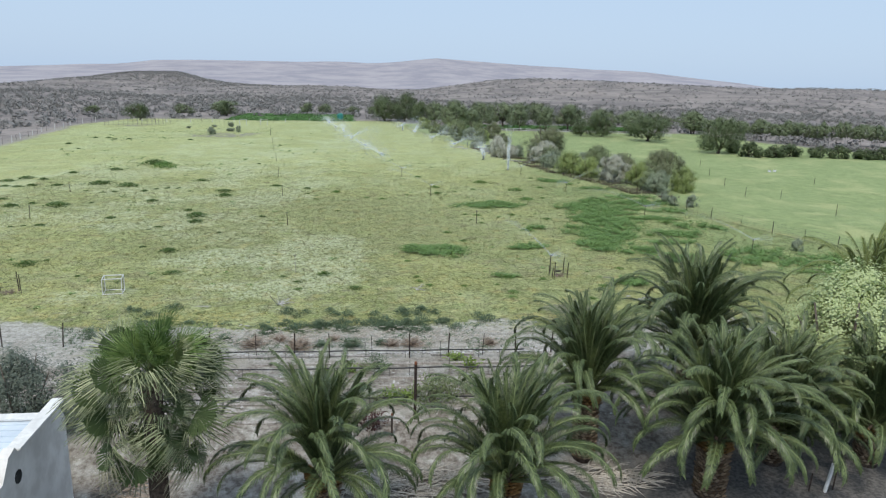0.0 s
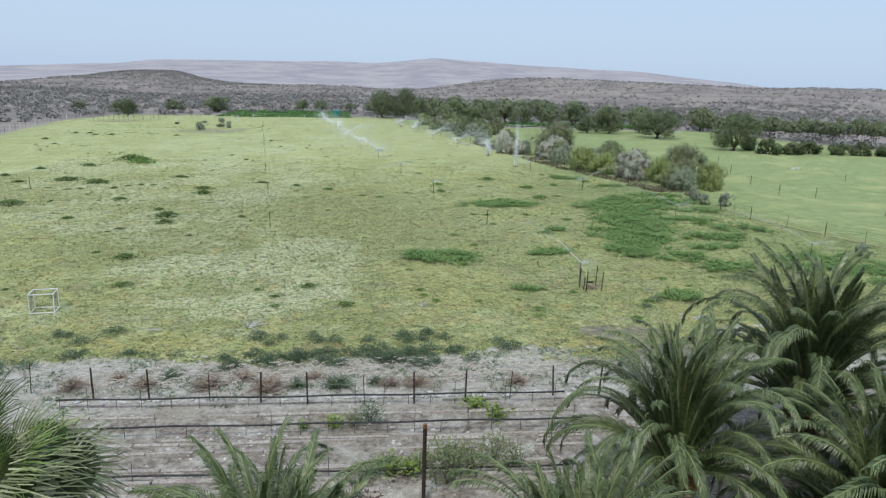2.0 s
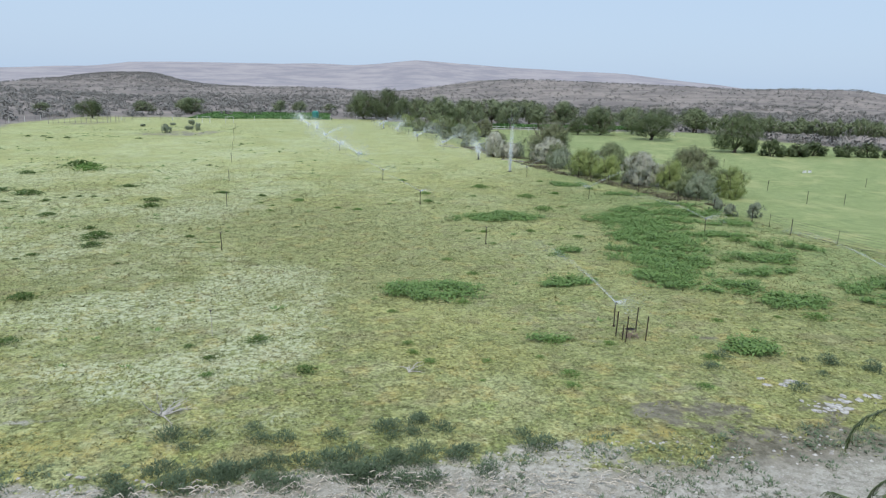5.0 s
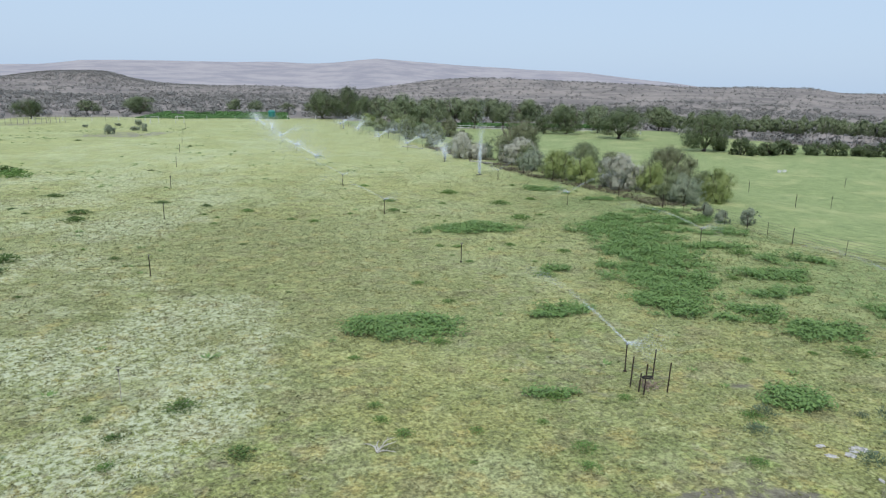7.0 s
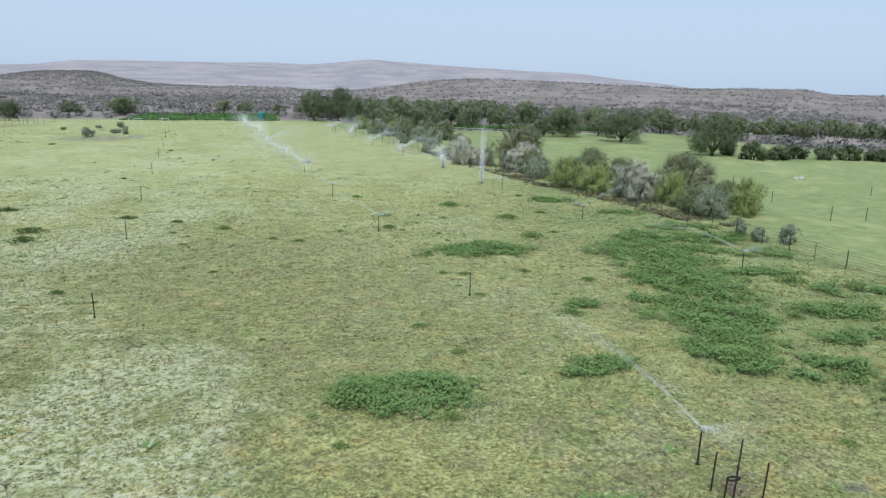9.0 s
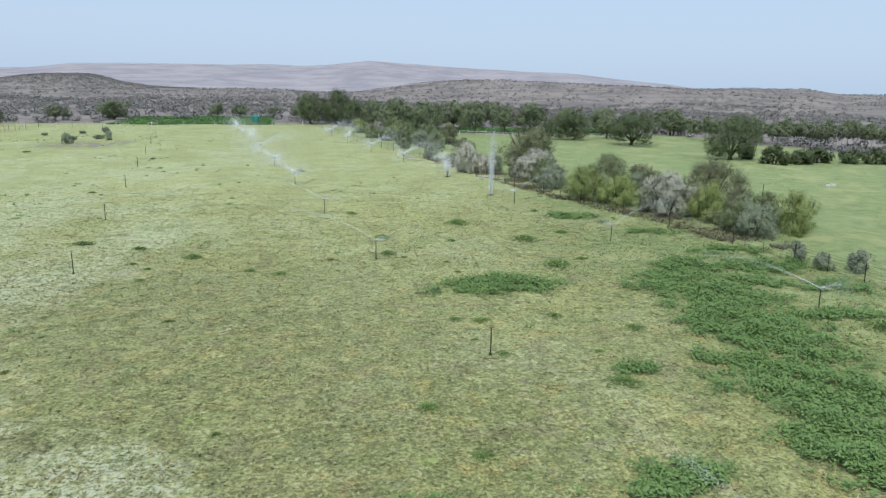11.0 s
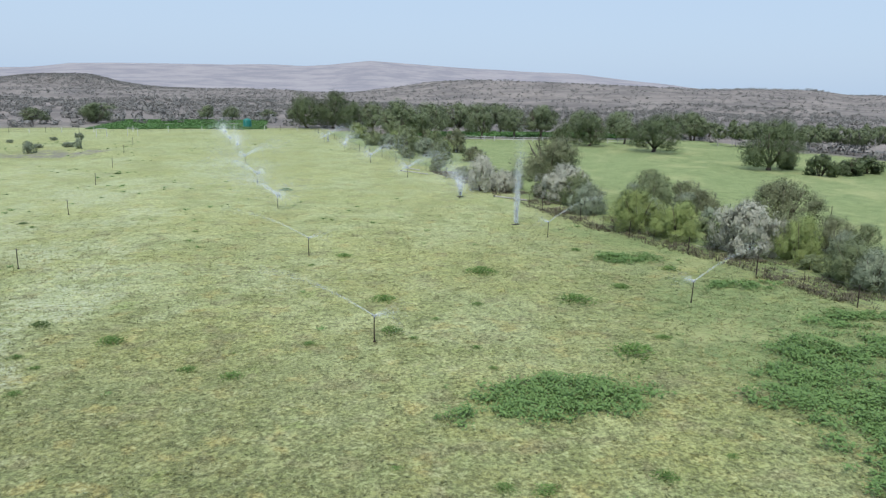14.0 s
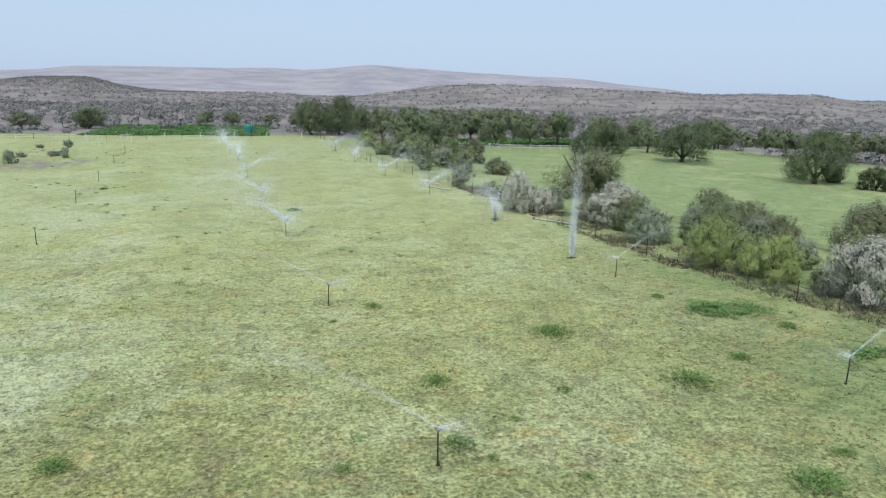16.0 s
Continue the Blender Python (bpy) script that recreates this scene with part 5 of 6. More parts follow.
TUFTS_EAST = [(-1.4, 87.1, 1.5), (7.3, 85.5, 0.7), (2.3, 83.3, 0.9), (4.1, 82.3, 1), (4, 85, 0.3), (10.3, 102.1, 1.2), (8, 99.8, 0.6), (11.6, 91.5, 1.6), (11.2, 86.3, 1.4), (16.5, 89.9, 0.8), (18.6, 96.5, 2.1), (22.3, 89.9, 2.4), (21.6, 81.9, 2.3), (24.1, 83.6, 1), (14.8, 81.3, 0.6), (14.7, 83.7, 0.6), (31.5, 95.6, 1.5), (27.3, 101.6, 1.2), (26.1, 92, 1.3), (13.7, 87.8, 0.6), (12.1, 85.3, 0.6), (6.6, 133.7, 1.8), (-4.8, 85.7, 0.8), (-3.7, 82, 0.8)] + \
    [(-3.7, 84.4, 0.6), (12.5, 72.6, 0.8), (13.7, 72.2, 1.1), (17.6, 72.2, 1), (20.8, 69.9, 1.2), (20.4, 72.9, 0.6), (17.7, 67.3, 0.6), (9.5, 74.3, 0.5), (12.7, 69.6, 0.5), (13.4, 67.6, 0.8), (-13.1, 114.9, 0.7), (17.2, 64, 1.4), (9.2, 63.2, 1), (10.2, 59.6, 0.9), (-27.8, 111.3, 4.5), (11.2, 58.2, 0.4), (-3.3, 45.4, 0.8), (4.6, 52.5, 0.7), (4.9, 48.1, 0.7), (5, 47, 0.8), (5.6, 46, 0.9), (8, 45.8, 0.7), (8.5, 53.9, 1), (11.5, 47.8, 1.3)] + \
    [(10.4, 46, 0.6), (11.1, 44.1, 1.1), (10.8, 43, 0.8), (7.4, 43.9, 0.4), (14.1, 47.3, 0.8), (20.9, 49.8, 0.8), (17.9, 45.2, 1.1), (20.6, 46.8, 1.7), (16, 42.3, 0.9), (24.4, 50, 0.6), (28.6, 61.7, 1.1), (33.2, 67.7, 2.2), (26.5, 49.7, 1.8), (10.2, 49.6, 0.4)]
build_scatter("weed_tuft", "dark green tuft of leafy weeds in paler grass", "weeds", TUFT, [(x, y, w * 0.57) for x, y, w in TUFTS_WEST], 360, 1.0, 0.34, 0.2, 0.085, 401, "weed tufts in the field")
build_scatter("weed_tuft", "fresh green tuft of leafy weeds in dry grass", "weeds", FRESH_TUFT, [(x, y, w * 0.6) for x, y, w in TUFTS_EAST], 420, 1.0, 0.36, 0.17, 0.07, 403, "weed tufts in the field")
rng_s = random.Random(12)
salt = []
for cx, cy, rx, ry, n in ((-3.2, 37.7, 1.9, 0.8, 16), (0.6, 37.7, 2.6, 1.0, 26), (4.2, 37.9, 2.4, 1.1, 22), (4.3, 40.2, 1.2, 0.7, 7), (0, 39.6, 5, 1.2, 8), (-10.8, 40.5, 3.0, 2.4, 8), (-4.5, 37.2, 0.8, 0.5, 3), (-12, 38, 3, 1.4, 4), (8.5, 39, 1.5, 0.8, 3), (21, 44, 4, 3, 9)):
    for i in range(n):
        a, r = rng_s.uniform(0, 6.28), math.sqrt(rng_s.random())
        salt.append((cx + rx * r * math.cos(a), cy + ry * r * math.sin(a), rng_s.uniform(0.35, 0.78)))
build_scatter("saltbush", "low blue-grey saltbush on bare grey soil", "shrub", SALTBUSH, salt, 300, 0.9, 0.62, 0.24, 0.045, 402, "saltbushes by the fence")


# ---- the garden strip between yard and field ----
def row_line(y, x0=-10.0, x1=9.0, bend=0.035):
    """A garden row: y at x = 0, sagging a little towards +x."""
    n = 24
    return [(x0 + (x1 - x0) * i / n, y - bend * (x0 + (x1 - x0) * i / n)) for i in range(n + 1)]


def trellis(y, h, seed):
    t = thing("garden_trellis", "black pipe strung along thin garden stakes", "trellis", "garden rows")
    rng = random.Random(seed)
    pts = [(x, yy, height_at(x, yy) + h + 0.02 * math.sin(x * 1.3 + seed)) for x, yy in row_line(y)]
    part("pipe", Shape().tube(pts, 0.034, 6).mesh("pipe", BLACK_PIPE, True), t)
    for i in range(20):
        x = -9.8 + i * 0.97 + rng.uniform(-0.1, 0.1)
        yy = y - 0.035 * x
        z = height_at(x, yy)
        part("stake", Shape().tube([(x, yy, z - 0.1), (x + rng.uniform(-0.03, 0.03), yy, z + h + rng.choice((0.0, 0.0, 0.05, 0.5)))], 0.012, 5).mesh("stake", WIRE), t)


trellis(33.25, 0.42, 1)
trellis(31.05, 0.42, 2)
trellis(28.3, 0.22, 3)
rng_p = random.Random(21)
bed = thing("bed_edging", "weathered grey boards edging the garden beds", "edging", kind="structure")
for y in (33.55, 32.5, 30.75, 30.5, 29.9, 28.9, 28.2, 27.6, 26.9):
    x = -10.0
    while x < 8.6:
        ln = rng_p.uniform(1.4, 2.6)
        if rng_p.random() < 0.85:
            a, b = (x, y - 0.035 * x + rng_p.uniform(-0.04, 0.04)), (x + ln * 0.97, y - 0.035 * (x + ln) + rng_p.uniform(-0.04, 0.04))
            turn = math.degrees(math.atan2(b[1] - a[1], b[0] - a[0]))
            m = pose(a[0], a[1], height_at(*a), rng_p.uniform(-12, 12), 0, turn)
            w = rng_p.uniform(0.05, 0.11)
            part("board", Shape().box(0, ln * 0.97, -w, w, -0.03, rng_p.uniform(0.04, 0.09)).mesh("board", PLANK), bed, m=m)
        x += ln
border = thing("stone_border", "row of pale rough stones along the fence", "stones", kind="structure")
stone_shapes = []
for v in range(5):
    bm = bmesh.new()
    bmesh.ops.create_icosphere(bm, subdivisions=1, radius=1.0)
    for vert in bm.verts:
        vert.co *= rng_p.uniform(0.75, 1.2)
        vert.co.z *= 0.55
    me = bpy.data.meshes.new("stone")
    bm.to_mesh(me)
    bm.free()
    me.materials.append(STONE)
    stone_shapes.append(me)
for i in range(300):
    x = rng_p.uniform(-11, 11)
    y = 33.75 - 0.03 * x + abs(rng_p.gauss(0, 0.22 if i < 130 else 1.3))
    r = rng_p.uniform(0.04, 0.14) if i < 130 else rng_p.uniform(0.03, 0.08)
    part("stone", stone_shapes[i % 5], border, m=pose(x, y, height_at(x, y) + r * 0.2, 0, 0, rng_p.uniform(0, 360)) @ Matrix.Diagonal((r * 1.5, r, r, 1)))


def leafy(name, label, mat, x, y, w, h, n=160, leaf=0.3, wide=0.14, seed=1, category="plant"):
    rng = np.random.default_rng(seed)
    p = rng.normal(size=(n, 3)) * np.array([0.28, 0.28, 0])
    p[:, 2] = rng.uniform(0.08, 0.9, n)
    d = turned(rng, n) * 0.7 + np.stack([p[:, 0] * 1.6, p[:, 1] * 1.6, np.full(n, 0.6)], axis=1)
    d /= np.linalg.norm(d, axis=1, keepdims=True)
    ob = thing(name, label, category, "garden plants")
    stem = Shape()
    for i in range(6):
        a = i * 1.05
        stem.tube([(0, 0, -0.03), (0.15 * math.cos(a), 0.15 * math.sin(a), 0.5)], [0.025, 0.01], 4)
    part("stem", stem.mesh("stem", BARK), ob)
    tagged(part("foliage", mesh_fast("foliage", leaves(p, d, leaf * rng.uniform(0.6, 1.3, n), wide * rng.uniform(0.7, 1.2, n), rng), 4, mat), ob), kind="stuff")
    ob.matrix_basis = pose(x, y, height_at(x, y)) @ Matrix.Diagonal((w, w, h, 1))
    return ob


for i, (x, y, w, h) in enumerate([(0.1, 31.6, 0.8, 0.5), (-1.0, 31.5, 0.5, 0.35), (6.0, 31.6, 0.9, 0.7), (1.9, 28.4, 1.0, 0.6), (2.5, 28.3, 0.9, 0.6), (5.4, 32.8, 1.1, 0.4)]):
    leafy("leaf_vegetable", "bright yellow-green leafy garden plant", CROP_LEAF, x, y, w * 0.8, h * 0.9, 150, 0.28, 0.14, i)
for i, (x, y, w, h) in enumerate([(1.35, 31.7, 0.9, 0.9), (0.75, 31.6, 0.7, 0.5), (3.6, 27.7, 1.3, 1.5), (4.4, 28.1, 1.0, 1.2), (5.3, 28.7, 0.8, 1.1), (5.9, 28.4, 0.8, 0.9), (1.2, 28.3, 0.9, 0.5), (3.0, 28.6, 0.8, 0.6), (3.9, 28.8, 1.0, 0.8)]):
    leafy("garden_bush", "fine-leaved green garden plant in a bed", SALTBUSH if i == 0 else OLIVE_LEAF, x, y, w, h, 420, 0.14, 0.05, 20 + i)
leafy("dark_red_shrub", "small dark red leafy shrub at the bed's edge", RED_LEAF, 1.0, 26.4, 0.9, 0.8, 320, 0.2, 0.08, 55)
for x, y, h, r in ((2.78, 26.9, 2.5, 0.06), (1.75, 26.0, 0.9, 0.04), (0.35, 26.1, 0.8, 0.04)):
    p = thing("iron_post", "upright rusty iron post in the garden", "post", "", pose(x, y, height_at(x, y)))
    part("shaft", Shape().tube([(0, 0, -0.2), (0, 0, h)], r, 8).mesh("shaft", IRON), p)
    part("post_cap", Shape().tube([(0, 0, h), (0, 0, h + 0.12)], r * 0.98, 8).mesh("post_cap", RUST_TOP), p, "rust-red bare top")


def twig_ball(x, y, w, h, mat, seed, n=150, name="tumbleweed", label="dry brown tumbleweed caught by the fence"):
    rng = random.Random(seed)
    s = Shape()
    for i in range(n):
        a, e = rng.uniform(0, 6.28), rng.uniform(-0.1, 1.4)
        d = Vector((math.cos(a) * math.cos(e), math.sin(a) * math.cos(e), math.sin(e) + 0.05))
        k1 = d * rng.uniform(0.25, 0.4) + Vector((rng.uniform(-0.12, 0.12), rng.uniform(-0.12, 0.12), 0.05))
        k2 = d * rng.uniform(0.42, 0.56) + Vector((rng.uniform(-0.2, 0.2), rng.uniform(-0.2, 0.2), rng.uniform(-0.05, 0.15)))
        s.tube([d * 0.03, k1, k2], [0.012, 0.009, 0.004], 3, False)
    ob = new(name, s.mesh(name, mat))
    ob.matrix_basis = pose(x, y, height_at(x, y), 0, 0, seed * 40) @ Matrix.Diagonal((w, w * 0.8, h, 1))
    tagged(ob, label, "dry plant", "dry plants along the fence")


for i, (x, y, w, h) in enumerate([(-4.9, 35.3, 1.7, 0.9), (-2.6, 34.8, 2.0, 1.0), (-3.6, 36.0, 1.3, 0.6), (3.4, 34.8, 1.5, 0.8), (2.3, 34.9, 1.2, 0.6), (-10.1, 35.5, 1.3, 0.8), (-7.4, 35.6, 1.2, 0.6), (7.6, 34.8, 1.1, 0.6), (-0.8, 35.9, 1.0, 0.5), (-8.6, 36.2, 0.9, 0.5)]):
    twig_ball(x, y, w, h, DRY, i + 1)
for i, (x, y, w, h) in enumerate([(0.2, 34.9, 1.5, 0.9), (-1.4, 35.0, 1.0, 0.6), (1.7, 35.2, 1.0, 0.5), (-6.6, 36.4, 1.2, 0.4)]):
    twig_ball(x, y, w, h, SALTBUSH, i + 31, 170, "wiry_shrub", "wiry grey-green shrub by the garden fence")


def dead_bush(x, y, w, seed, mains):
    """A dead bush fallen over: pale crooked branches, most of them to one side, with forked twigs."""
    rng = random.Random(seed)
    s = Shape()
    for i in range(mains):
        a, up = rng.gauss(0.6, 1.1), rng.choice((0.1, 0.15, 0.25, 0.9))
        p, d, r = Vector((0, 0, 0.03)), Vector((math.cos(a), math.sin(a), up)).normalized(), 0.035
        for k in range(4):
            q = p + d * w * rng.uniform(0.16, 0.3)
            q.z = max(q.z, 0.03)
            s.tube([p, q], [r, r * 0.7], 5, False)
            for f in range(2):
                t = (d + Vector((rng.uniform(-0.8, 0.8), rng.uniform(-0.8, 0.8), rng.uniform(0, 0.5)))).normalized()
                s.tube([q, q + t * w * rng.uniform(0.08, 0.2)], [r * 0.45, r * 0.15], 4, False)
            d = (d + Vector((rng.uniform(-0.5, 0.5), rng.uniform(-0.5, 0.5), rng.uniform(-0.3, 0.1)))).normalized()
            p, r = q, r * 0.7
    ob = new("dead_branch", s.mesh("dead_branch", PALE_BARK))
    ob.matrix_basis = pose(x, y, height_at(x, y))
    tagged(ob, "pale dead branching bush lying in the grass", "dry plant")


dead_bush(-4.3, 42.0, 1.3, 61, 9)
dead_bush(4.6, 45.0, 0.7, 62, 5)


def litter(name, label, cx, cy, rx, ry, n, seed, mat, longest=1.3):
    """Dry fallen fronds and sticks lying over one another."""
    rng = random.Random(seed)
    s = Shape()
    for i in range(n):
        a, r = rng.uniform(0, 6.28), math.sqrt(rng.random())
        x, y = cx + rx * r * math.cos(a), cy + ry * r * math.sin(a)
        t, ln = rng.gauss(0, 0.6), rng.uniform(0.23, 1.0) * longest
        z = height_at(x, y) + rng.uniform(0.02, 0.22)
        d = Vector((math.cos(t), math.sin(t), rng.uniform(-0.08, 0.08)))
        side = Vector((-d.y, d.x, 0))
        p = Vector((x, y, z))
        s.tube([p, p + d * ln * 0.5 + side * rng.uniform(-0.12, 0.12) + Vector((0, 0, 0.05)), p + d * ln], [0.016, 0.02, 0.008], 4, False)
    stuff_ob = new(name, s.mesh(name, mat))
    tagged(stuff_ob, label, "dry litter", kind="stuff")


litter("dry_fronds", "heap of dry fallen palm fronds and sticks", 1.6, 23.2, 3.4, 0.9, 420, 1, STRAW)
litter("dry_fronds", "heap of dry fallen palm fronds and sticks", 9.3, 23.0, 2.4, 0.7, 260, 2, STRAW)
litter("dry_fronds", "dark dry branches lying behind the house", -8.2, 23.4, 1.2, 1.2, 120, 3, DRY)
litter("dry_stalks", "dry stalks strewn over the bare strip", 0.0, 36.2, 11.0, 1.3, 700, 4, STRAW, 0.4)
stake = thing("white_stake", "leaning white painted stake in the yard", "stake", "", pose(18.1, 21.6, height_at(18.1, 21.6), 0, 9, 0))
part("pole", Shape().tube([(0, 0, -0.1), (0, 0, 1.2)], 0.07, 8).mesh("pole", WHITE_PAINT), stake)
for x in (17.5, 18.5):
    prop = thing("short_stake", "short dark stake standing in the yard", "stake", "", pose(x, 21.7, height_at(x, 21.7), 0, 4, 0))
    part("shaft", Shape().tube([(0, 0, -0.1), (0, 0, 0.75)], 0.03, 6).mesh("shaft", IRON), prop)
rng_r = random.Random(4)
for cx, cy, n in ((19.9, 40.2, 26), (19.8, 42.6, 14), (21.6, 40.8, 14)):
    for i in range(n):
        r = rng_r.uniform(0.04, 0.17)
        x, y = cx + rng_r.gauss(0, 0.4), cy + rng_r.gauss(0, 0.22)
        ob = new("lime_rubble", stone_shapes[i % 5])
        ob.matrix_basis = pose(x, y, height_at(x, y) + 0.01, 0, 0, rng_r.uniform(0, 360)) @ Matrix.Diagonal((r * 1.4, r, r * 0.35, 1))
        tagged(ob, "flat pale lump of lime rubble on bare soil", "rubble", "rubble by the palms")
for x, y, turn, ln in ((23.9, 148.2, 125, 5.0), (24.6, 152.5, 120, 2.5), (30.2, 125.6, 130, 4.0)):
    pipe = thing("loose_pipe", "pale irrigation pipe lying by the fence", "pipe", "loose pipes", pose(x, y, height_at(x, y), 0, 0, turn))
    part("tube", Shape().tube([(-ln / 2, 0, 0.12), (ln / 2, 0, 0.12)], 0.07, 10).mesh("tube", PALE_BARK), pipe)
    part("coupling", Shape().tube([(ln / 2, 0, 0.12), (ln / 2 + 0.2, 0, 0.12)], 0.1, 10).mesh("coupling", WIRE), pipe)
for x, y in ((82.5, 127.2), (83.8, 127.6)):
    b = thing("white_trough", "small white trough standing in the pasture", "trough", "troughs", pose(x, y, height_at(x, y), 0, 0, 20))
    part("tub", Shape().box(-0.25, 0.25, -0.2, 0.2, 0.0, 0.4).mesh("tub", WHITE_PAINT), b)
    # the tub is solid: a dark plate on top paints its shaded hollow
    part("inside", Shape().box(-0.21, 0.21, -0.16, 0.16, 0.36, 0.404).mesh("inside", DARK), b)
for x, y in ((54, 88), (60, 104), (66, 120), (62, 92), (72, 135), (58, 75), (80, 110)):
    p = thing("pasture_pipe", "thin riser pipe standing in the pasture", "pipe", "pasture risers", pose(x, y, height_at(x, y)))
    part("shaft", Shape().tube([(0, 0, -0.1), (0, 0, 1.4)], 0.035, 6).mesh("shaft", IRON), p)


# ---- growth that nobody could count ----
def stuff(name, label, category, me):
    return tagged(new(name, me), label, category, kind="stuff")


rng_g = np.random.default_rng(909)


def blade_clumps(xy, size, tall, per, spread, wide):
    """Clumps of upright pointed blades at places on the ground."""
    n = len(xy)
    z = ground_height(xy[:, 0], xy[:, 1])
    foot = np.repeat(np.concatenate([xy, z[:, None]], axis=1), per, axis=0)
    sz = np.repeat(size * rng_g.uniform(0.6, 1.4, n), per)
    a = rng_g.uniform(0, 2 * np.pi, n * per)
    o = np.stack([np.cos(a), np.sin(a), np.zeros_like(a)], axis=1)
    side = np.stack([-np.sin(a), np.cos(a), np.zeros_like(a)], axis=1)
    root = foot + o * (sz * spread * rng_g.uniform(0.1, 1.0, n * per))[:, None]
    tip = root + o * (sz * rng_g.uniform(0.3, 1.1, n * per))[:, None] + np.array([0, 0, 1.0]) * (sz * tall * rng_g.uniform(0.5, 1.2, n * per))[:, None]
    w = (sz * wide)[:, None] * side
    return np.stack([root - w, root + w, tip], axis=1).reshape(-1, 3)


def inside(n, x0, x1, y0, y1, keep):
    xy = np.stack([rng_g.uniform(x0, x1, n), rng_g.uniform(y0, y1, n)], axis=1)
    return xy[rng_g.uniform(0, 1, n) < keep(xy[:, 0], xy[:, 1])]


def grass_keep(x, y):
    g, p, l, o = ground_cover(x, y)
    return np.clip(g * 1.15 - 0.2, 0, 1) * (x < fence_x(y) + 1) * (1 - 0.93 * smooth(84, 128, y))


near_grass = inside(150000, -40, 44, 36, 124, grass_keep)
stuff("grass", "short dry yellow-green grass tufts", "grass", mesh_fast("grass", blade_clumps(near_grass, 0.15, 0.34, 4, 1.0, 0.2), 3, GRASS))

def weed_keep(x, y):
    k = np.zeros_like(x)
    wob = 0.6 * (lattice_noise(x, y, 1.7, 3) - 0.5) + 0.55 * (lattice_noise(x, y, 0.6, 4) - 0.5)
    for cx, cy, rx, ry in WEED_PATCHES:
        k = np.maximum(k, 1 - smooth(0.6, 1.25, np.sqrt(((x - cx) / rx) ** 2 + ((y - cy) / ry) ** 2) + wob))
    return k * smooth(0.2, 0.55, lattice_noise(x, y, 0.9, 5) + 0.2 - 0.22 * smooth(28, 32, x))


weeds = inside(200000, 3, 44, 44, 101, weed_keep)
weed_n = len(weeds)
weed_h = 0.10 + 0.42 * lattice_noise(weeds[:, 0], weeds[:, 1], 1.1, 81) ** 2 + 0.16 * lattice_noise(weeds[:, 0], weeds[:, 1], 0.35, 82)
weed_p = np.repeat(np.concatenate([weeds, ground_height(weeds[:, 0], weeds[:, 1])[:, None]], axis=1), 5, axis=0)
weed_up = np.repeat(weed_h, 5) * rng_g.uniform(0.25, 1.05, weed_n * 5)
weed_p += rng_g.normal(size=(weed_n * 5, 3)) * np.array([0.09, 0.09, 0.0]) + np.stack([0 * weed_up, 0 * weed_up, weed_up], axis=1)
weed_d = turned(rng_g, weed_n * 5) + np.array([0, 0, 0.5])
weed_d /= np.linalg.norm(weed_d, axis=1, keepdims=True)
stuff("weed_patch", "dense dark green leafy weeds in spreading patches", "weeds", mesh_fast("weed_patch", leaves(weed_p, weed_d, 0.17 * rng_g.uniform(0.6, 1.4, weed_n * 5), 0.075, rng_g, np.tile(np.array([0.0, 0.0, 1.0]), (weed_n * 5, 1)) + 0.5 * turned(rng_g, weed_n * 5)), 4, WEED))
loose = inside(2600, -62, 40, 38, 205, lambda x, y: ground_cover(x, y)[0] * (x < fence_x(y)) * smooth(0.45, 0.8, lattice_noise(x, y, 7.0, 11)) * (0.35 + 0.65 * smooth(-5, -20, x) * (y > 70)))
stuff("small_weeds", "small scattered dark green weeds", "weeds", mesh_fast("small_weeds", blade_clumps(loose, 0.2, 0.5, 18, 1.2, 0.2), 3, WEED))
# dead stems, toned dark so that they also paint shade beneath the bushes
dry = inside(20000, 26, 52, 84, 150, lambda x, y: smooth(-0.9, 0.6, x - fence_x(y)) * (1 - smooth(2.5, 6.0, x - fence_x(y))) * np.clip(lattice_noise(x, y, 1.8, 71) * 1.7 - 0.25, 0, 1))
stuff("dry_brush", "dry brown grass and dead stems under the bushes", "dry grass", mesh_fast("dry_brush", blade_clumps(dry, 0.26, 0.9, 10, 1.0, 0.09), 3, DRY_BRUSH))
strip = inside(5200, -16, 26, 33.4, 39.0, lambda x, y: np.clip(lattice_noise(x, y, 1.4, 61) * 1.6 - 0.45, 0, 1))
stuff("strip_weeds", "thin grey-green weeds on the bare strip", "weeds", mesh_fast("strip_weeds", blade_clumps(strip, 0.11, 0.7, 9, 1.1, 0.16), 3, SALTBUSH))
dots = inside(5200, -18, 28, 26.5, 38.6, lambda x, y: np.clip(lattice_noise(x, y, 2.2, 62) * 1.5 - 0.3, 0.05, 1))
base = np.concatenate([dots, ground_height(dots[:, 0], dots[:, 1])[:, None]], axis=1)
lump = np.array([(1, 0, 0), (0, 1, 0), (0, 0, 0.8), (0, 1, 0), (-1, 0, 0), (0, 0, 0.8), (-1, 0, 0), (0, -1, 0), (0, 0, 0.8), (0, -1, 0), (1, 0, 0), (0, 0, 0.8)], dtype=float)
turns = rng_g.uniform(0, 6.28, len(dots))
size = rng_g.uniform(0.02, 0.075, len(dots))[:, None, None]
spun = np.stack([lump[None, :, 0] * np.cos(turns)[:, None] * 1.5 - lump[None, :, 1] * np.sin(turns)[:, None], lump[None, :, 0] * np.sin(turns)[:, None] + lump[None, :, 1] * np.cos(turns)[:, None], np.broadcast_to(lump[None, :, 2], (len(dots), 12))], axis=2)
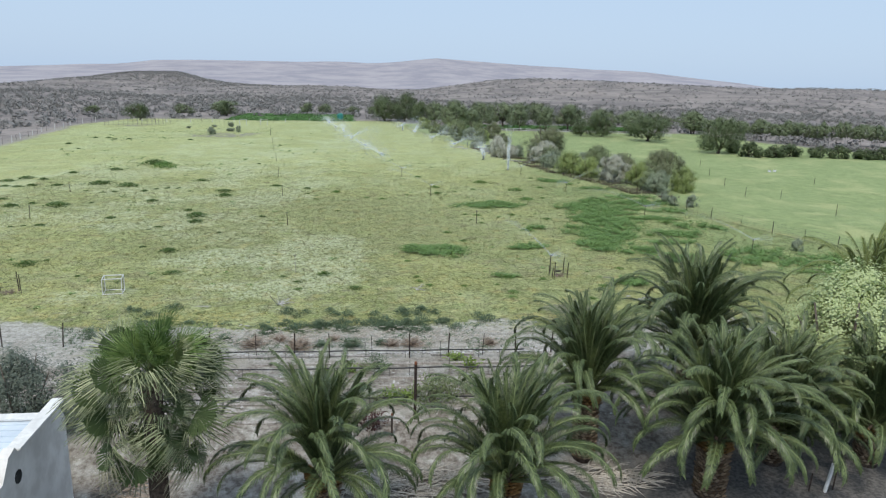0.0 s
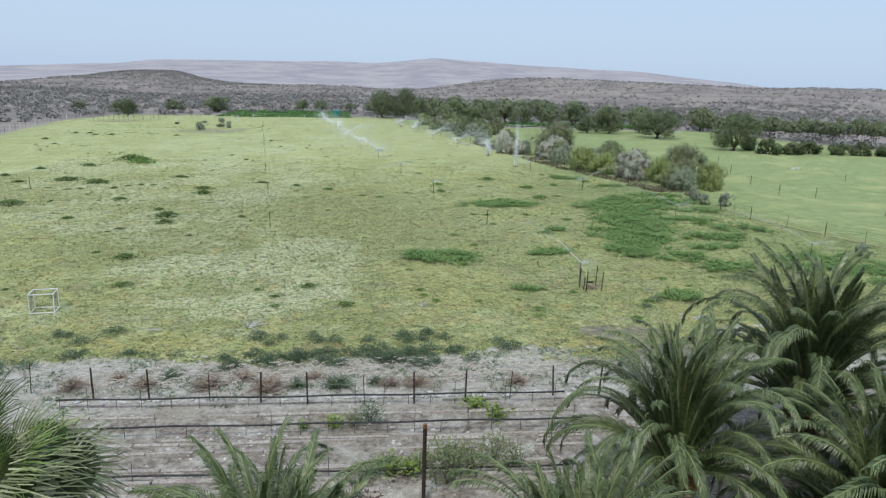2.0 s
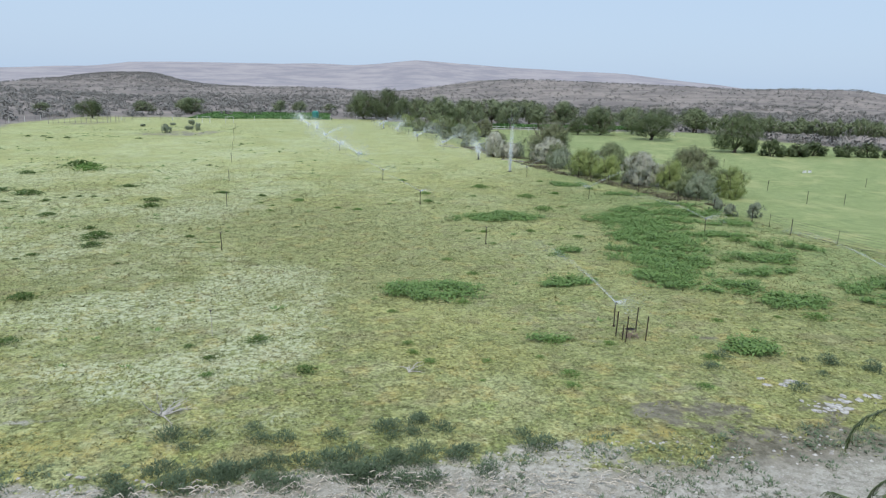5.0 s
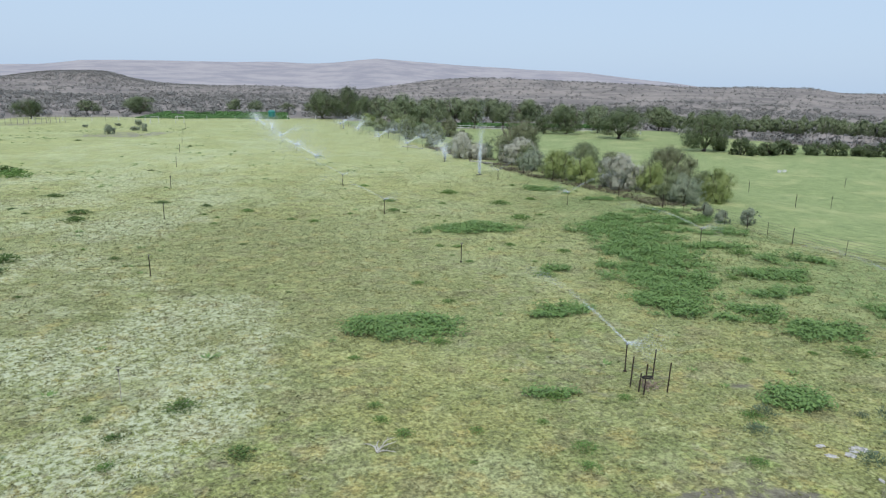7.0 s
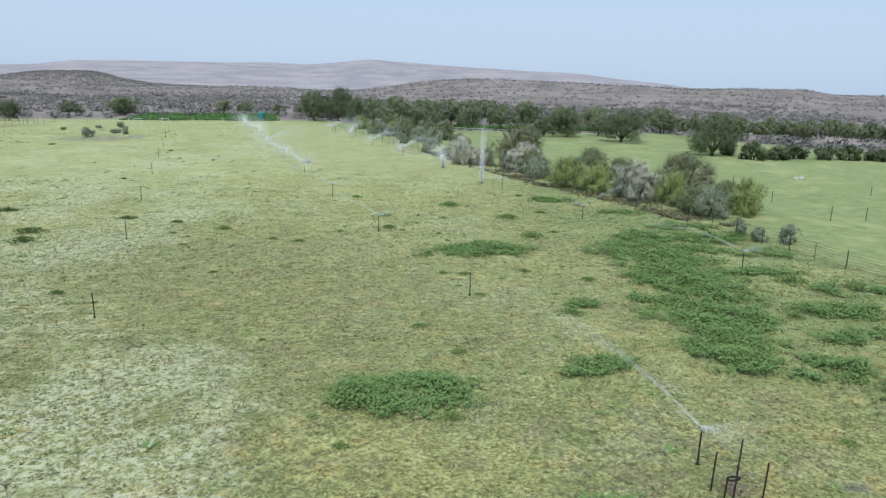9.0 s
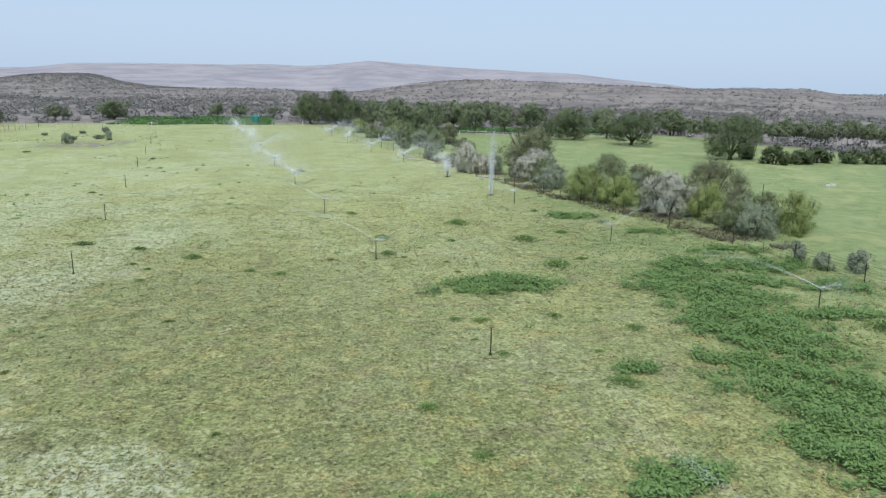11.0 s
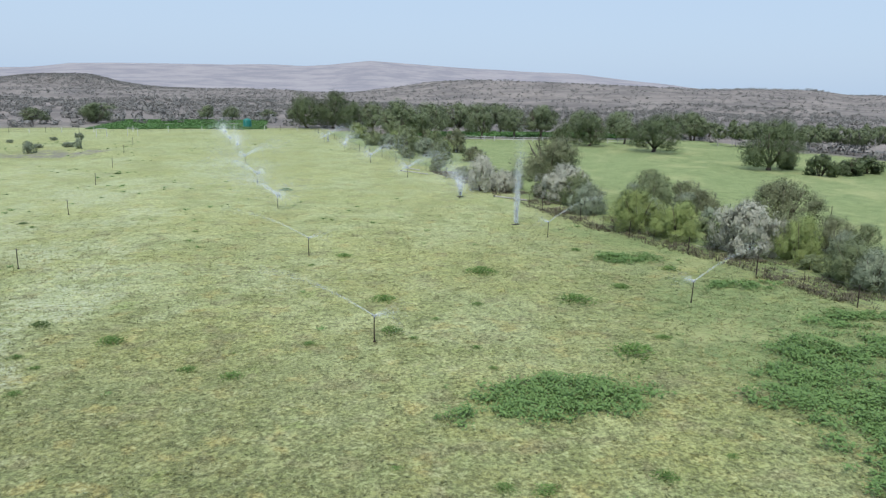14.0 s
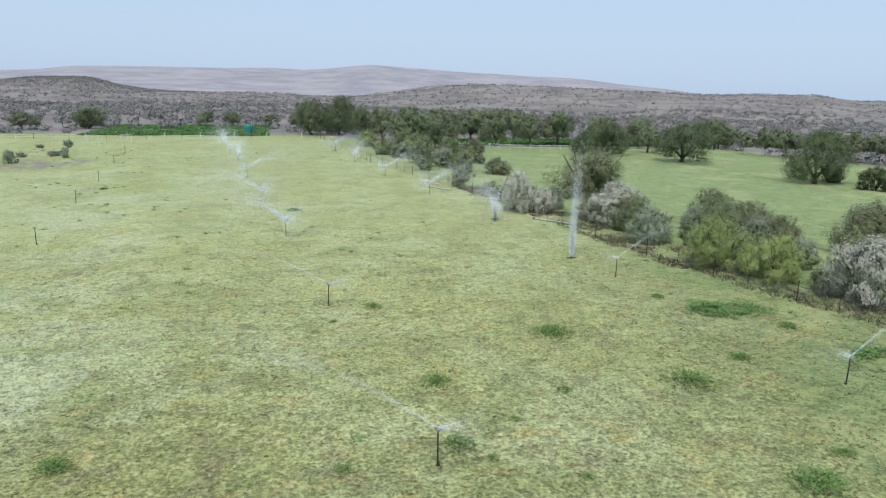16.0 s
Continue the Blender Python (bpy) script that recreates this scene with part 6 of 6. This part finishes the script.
stuff("pebbles", "pale pebbles strewn over bare soil", "stones", mesh_fast("pebbles", (base[:, None, :] + spun * size).reshape(-1, 3), 3, STONE))
lucerne = inside(16000, -44, 6, 240, 285, lambda x, y: (1 - smooth(0.85, 1, np.abs((x + 19) / 22))) * smooth(239, 243, y) * (1 - 0.95 * ((y > 262) & (y < 268))))
stuff("lucerne", "dark green lucerne crop beyond the field", "crop", mesh_fast("lucerne", blade_clumps(lucerne, 0.5, 0.6, 4, 0.9, 0.4), 3, LUCERNE))
lucerne2 = inside(4000, 40, 108, 243, 262, lambda x, y: 0.9 + 0 * x)
stuff("lucerne", "dark green crop under the riverside trees", "crop", mesh_fast("lucerne", blade_clumps(lucerne2, 1.0, 0.5, 5, 0.7, 0.4), 3, LUCERNE))


def scrub_keep(x, y):
    r = np.hypot(x, y)
    g, p, l, o = ground_cover(x, y)
    patch = 0.5 + 0.5 * np.sin(x * 0.017 + 1.2) * np.sin(y * 0.021 + x * 0.006)
    hill = np.exp(-(((x + 278) / 120.0) ** 2 + ((y - 1190) / 190.0) ** 2))
    on = ((y > 264) | ((y > 236) & (x < -44)) | (x < -80) | (x > 175) | ((y > 248) & (x > 6) & (x < 36)) | ((x > 108) & (y > 150))) & (np.abs(x) < y * 0.95 + 60)
    return on * (g < 0.3) * np.clip(0.35 + 0.6 * patch + 0.3 * (r < 600) + 0.35 * hill, 0.12, 1)


def scrub_mesh(name, xy, size, per, leaf):
    n = len(xy)
    z = ground_height(xy[:, 0], xy[:, 1])
    c = np.repeat(np.concatenate([xy, z[:, None]], axis=1), per, axis=0)
    sz = np.repeat(size * rng_g.uniform(0.5, 1.5, n), per)[:, None]
    o = turned(rng_g, n * per)
    p = c + o * np.array([0.75, 0.75, 0.45]) * sz + np.array([0, 0, 0.4]) * sz
    return mesh_fast(name, leaves(p, turned(rng_g, n * per), (sz * leaf).ravel(), (sz * leaf * 0.65).ravel(), rng_g, o + np.array([0, 0, 0.5])), 4, SCRUB_LEAF)


near_scrub = inside(8000, -330, 380, 120, 560, scrub_keep)
stuff("scrub", "grey-brown thorny scrub on the plain", "scrub", scrub_mesh("scrub", near_scrub, 1.7, 40, 0.4))
hill_scrub = inside(12000, -520, -130, 1000, 1400, lambda x, y: np.exp(-(((x + 290) / 120.0) ** 2 + ((y - 1190) / 170.0) ** 2)))
stuff("scrub", "dark brown thorny scrub over the stony hill", "scrub", scrub_mesh("scrub", hill_scrub, 1.9, 8, 0.6))
far_scrub = inside(22000, -1100, 1300, 520, 1450, scrub_keep)
stuff("scrub", "grey-brown scrub dotted over the distant slopes", "scrub", scrub_mesh("scrub", far_scrub, 1.7, 10, 0.6))
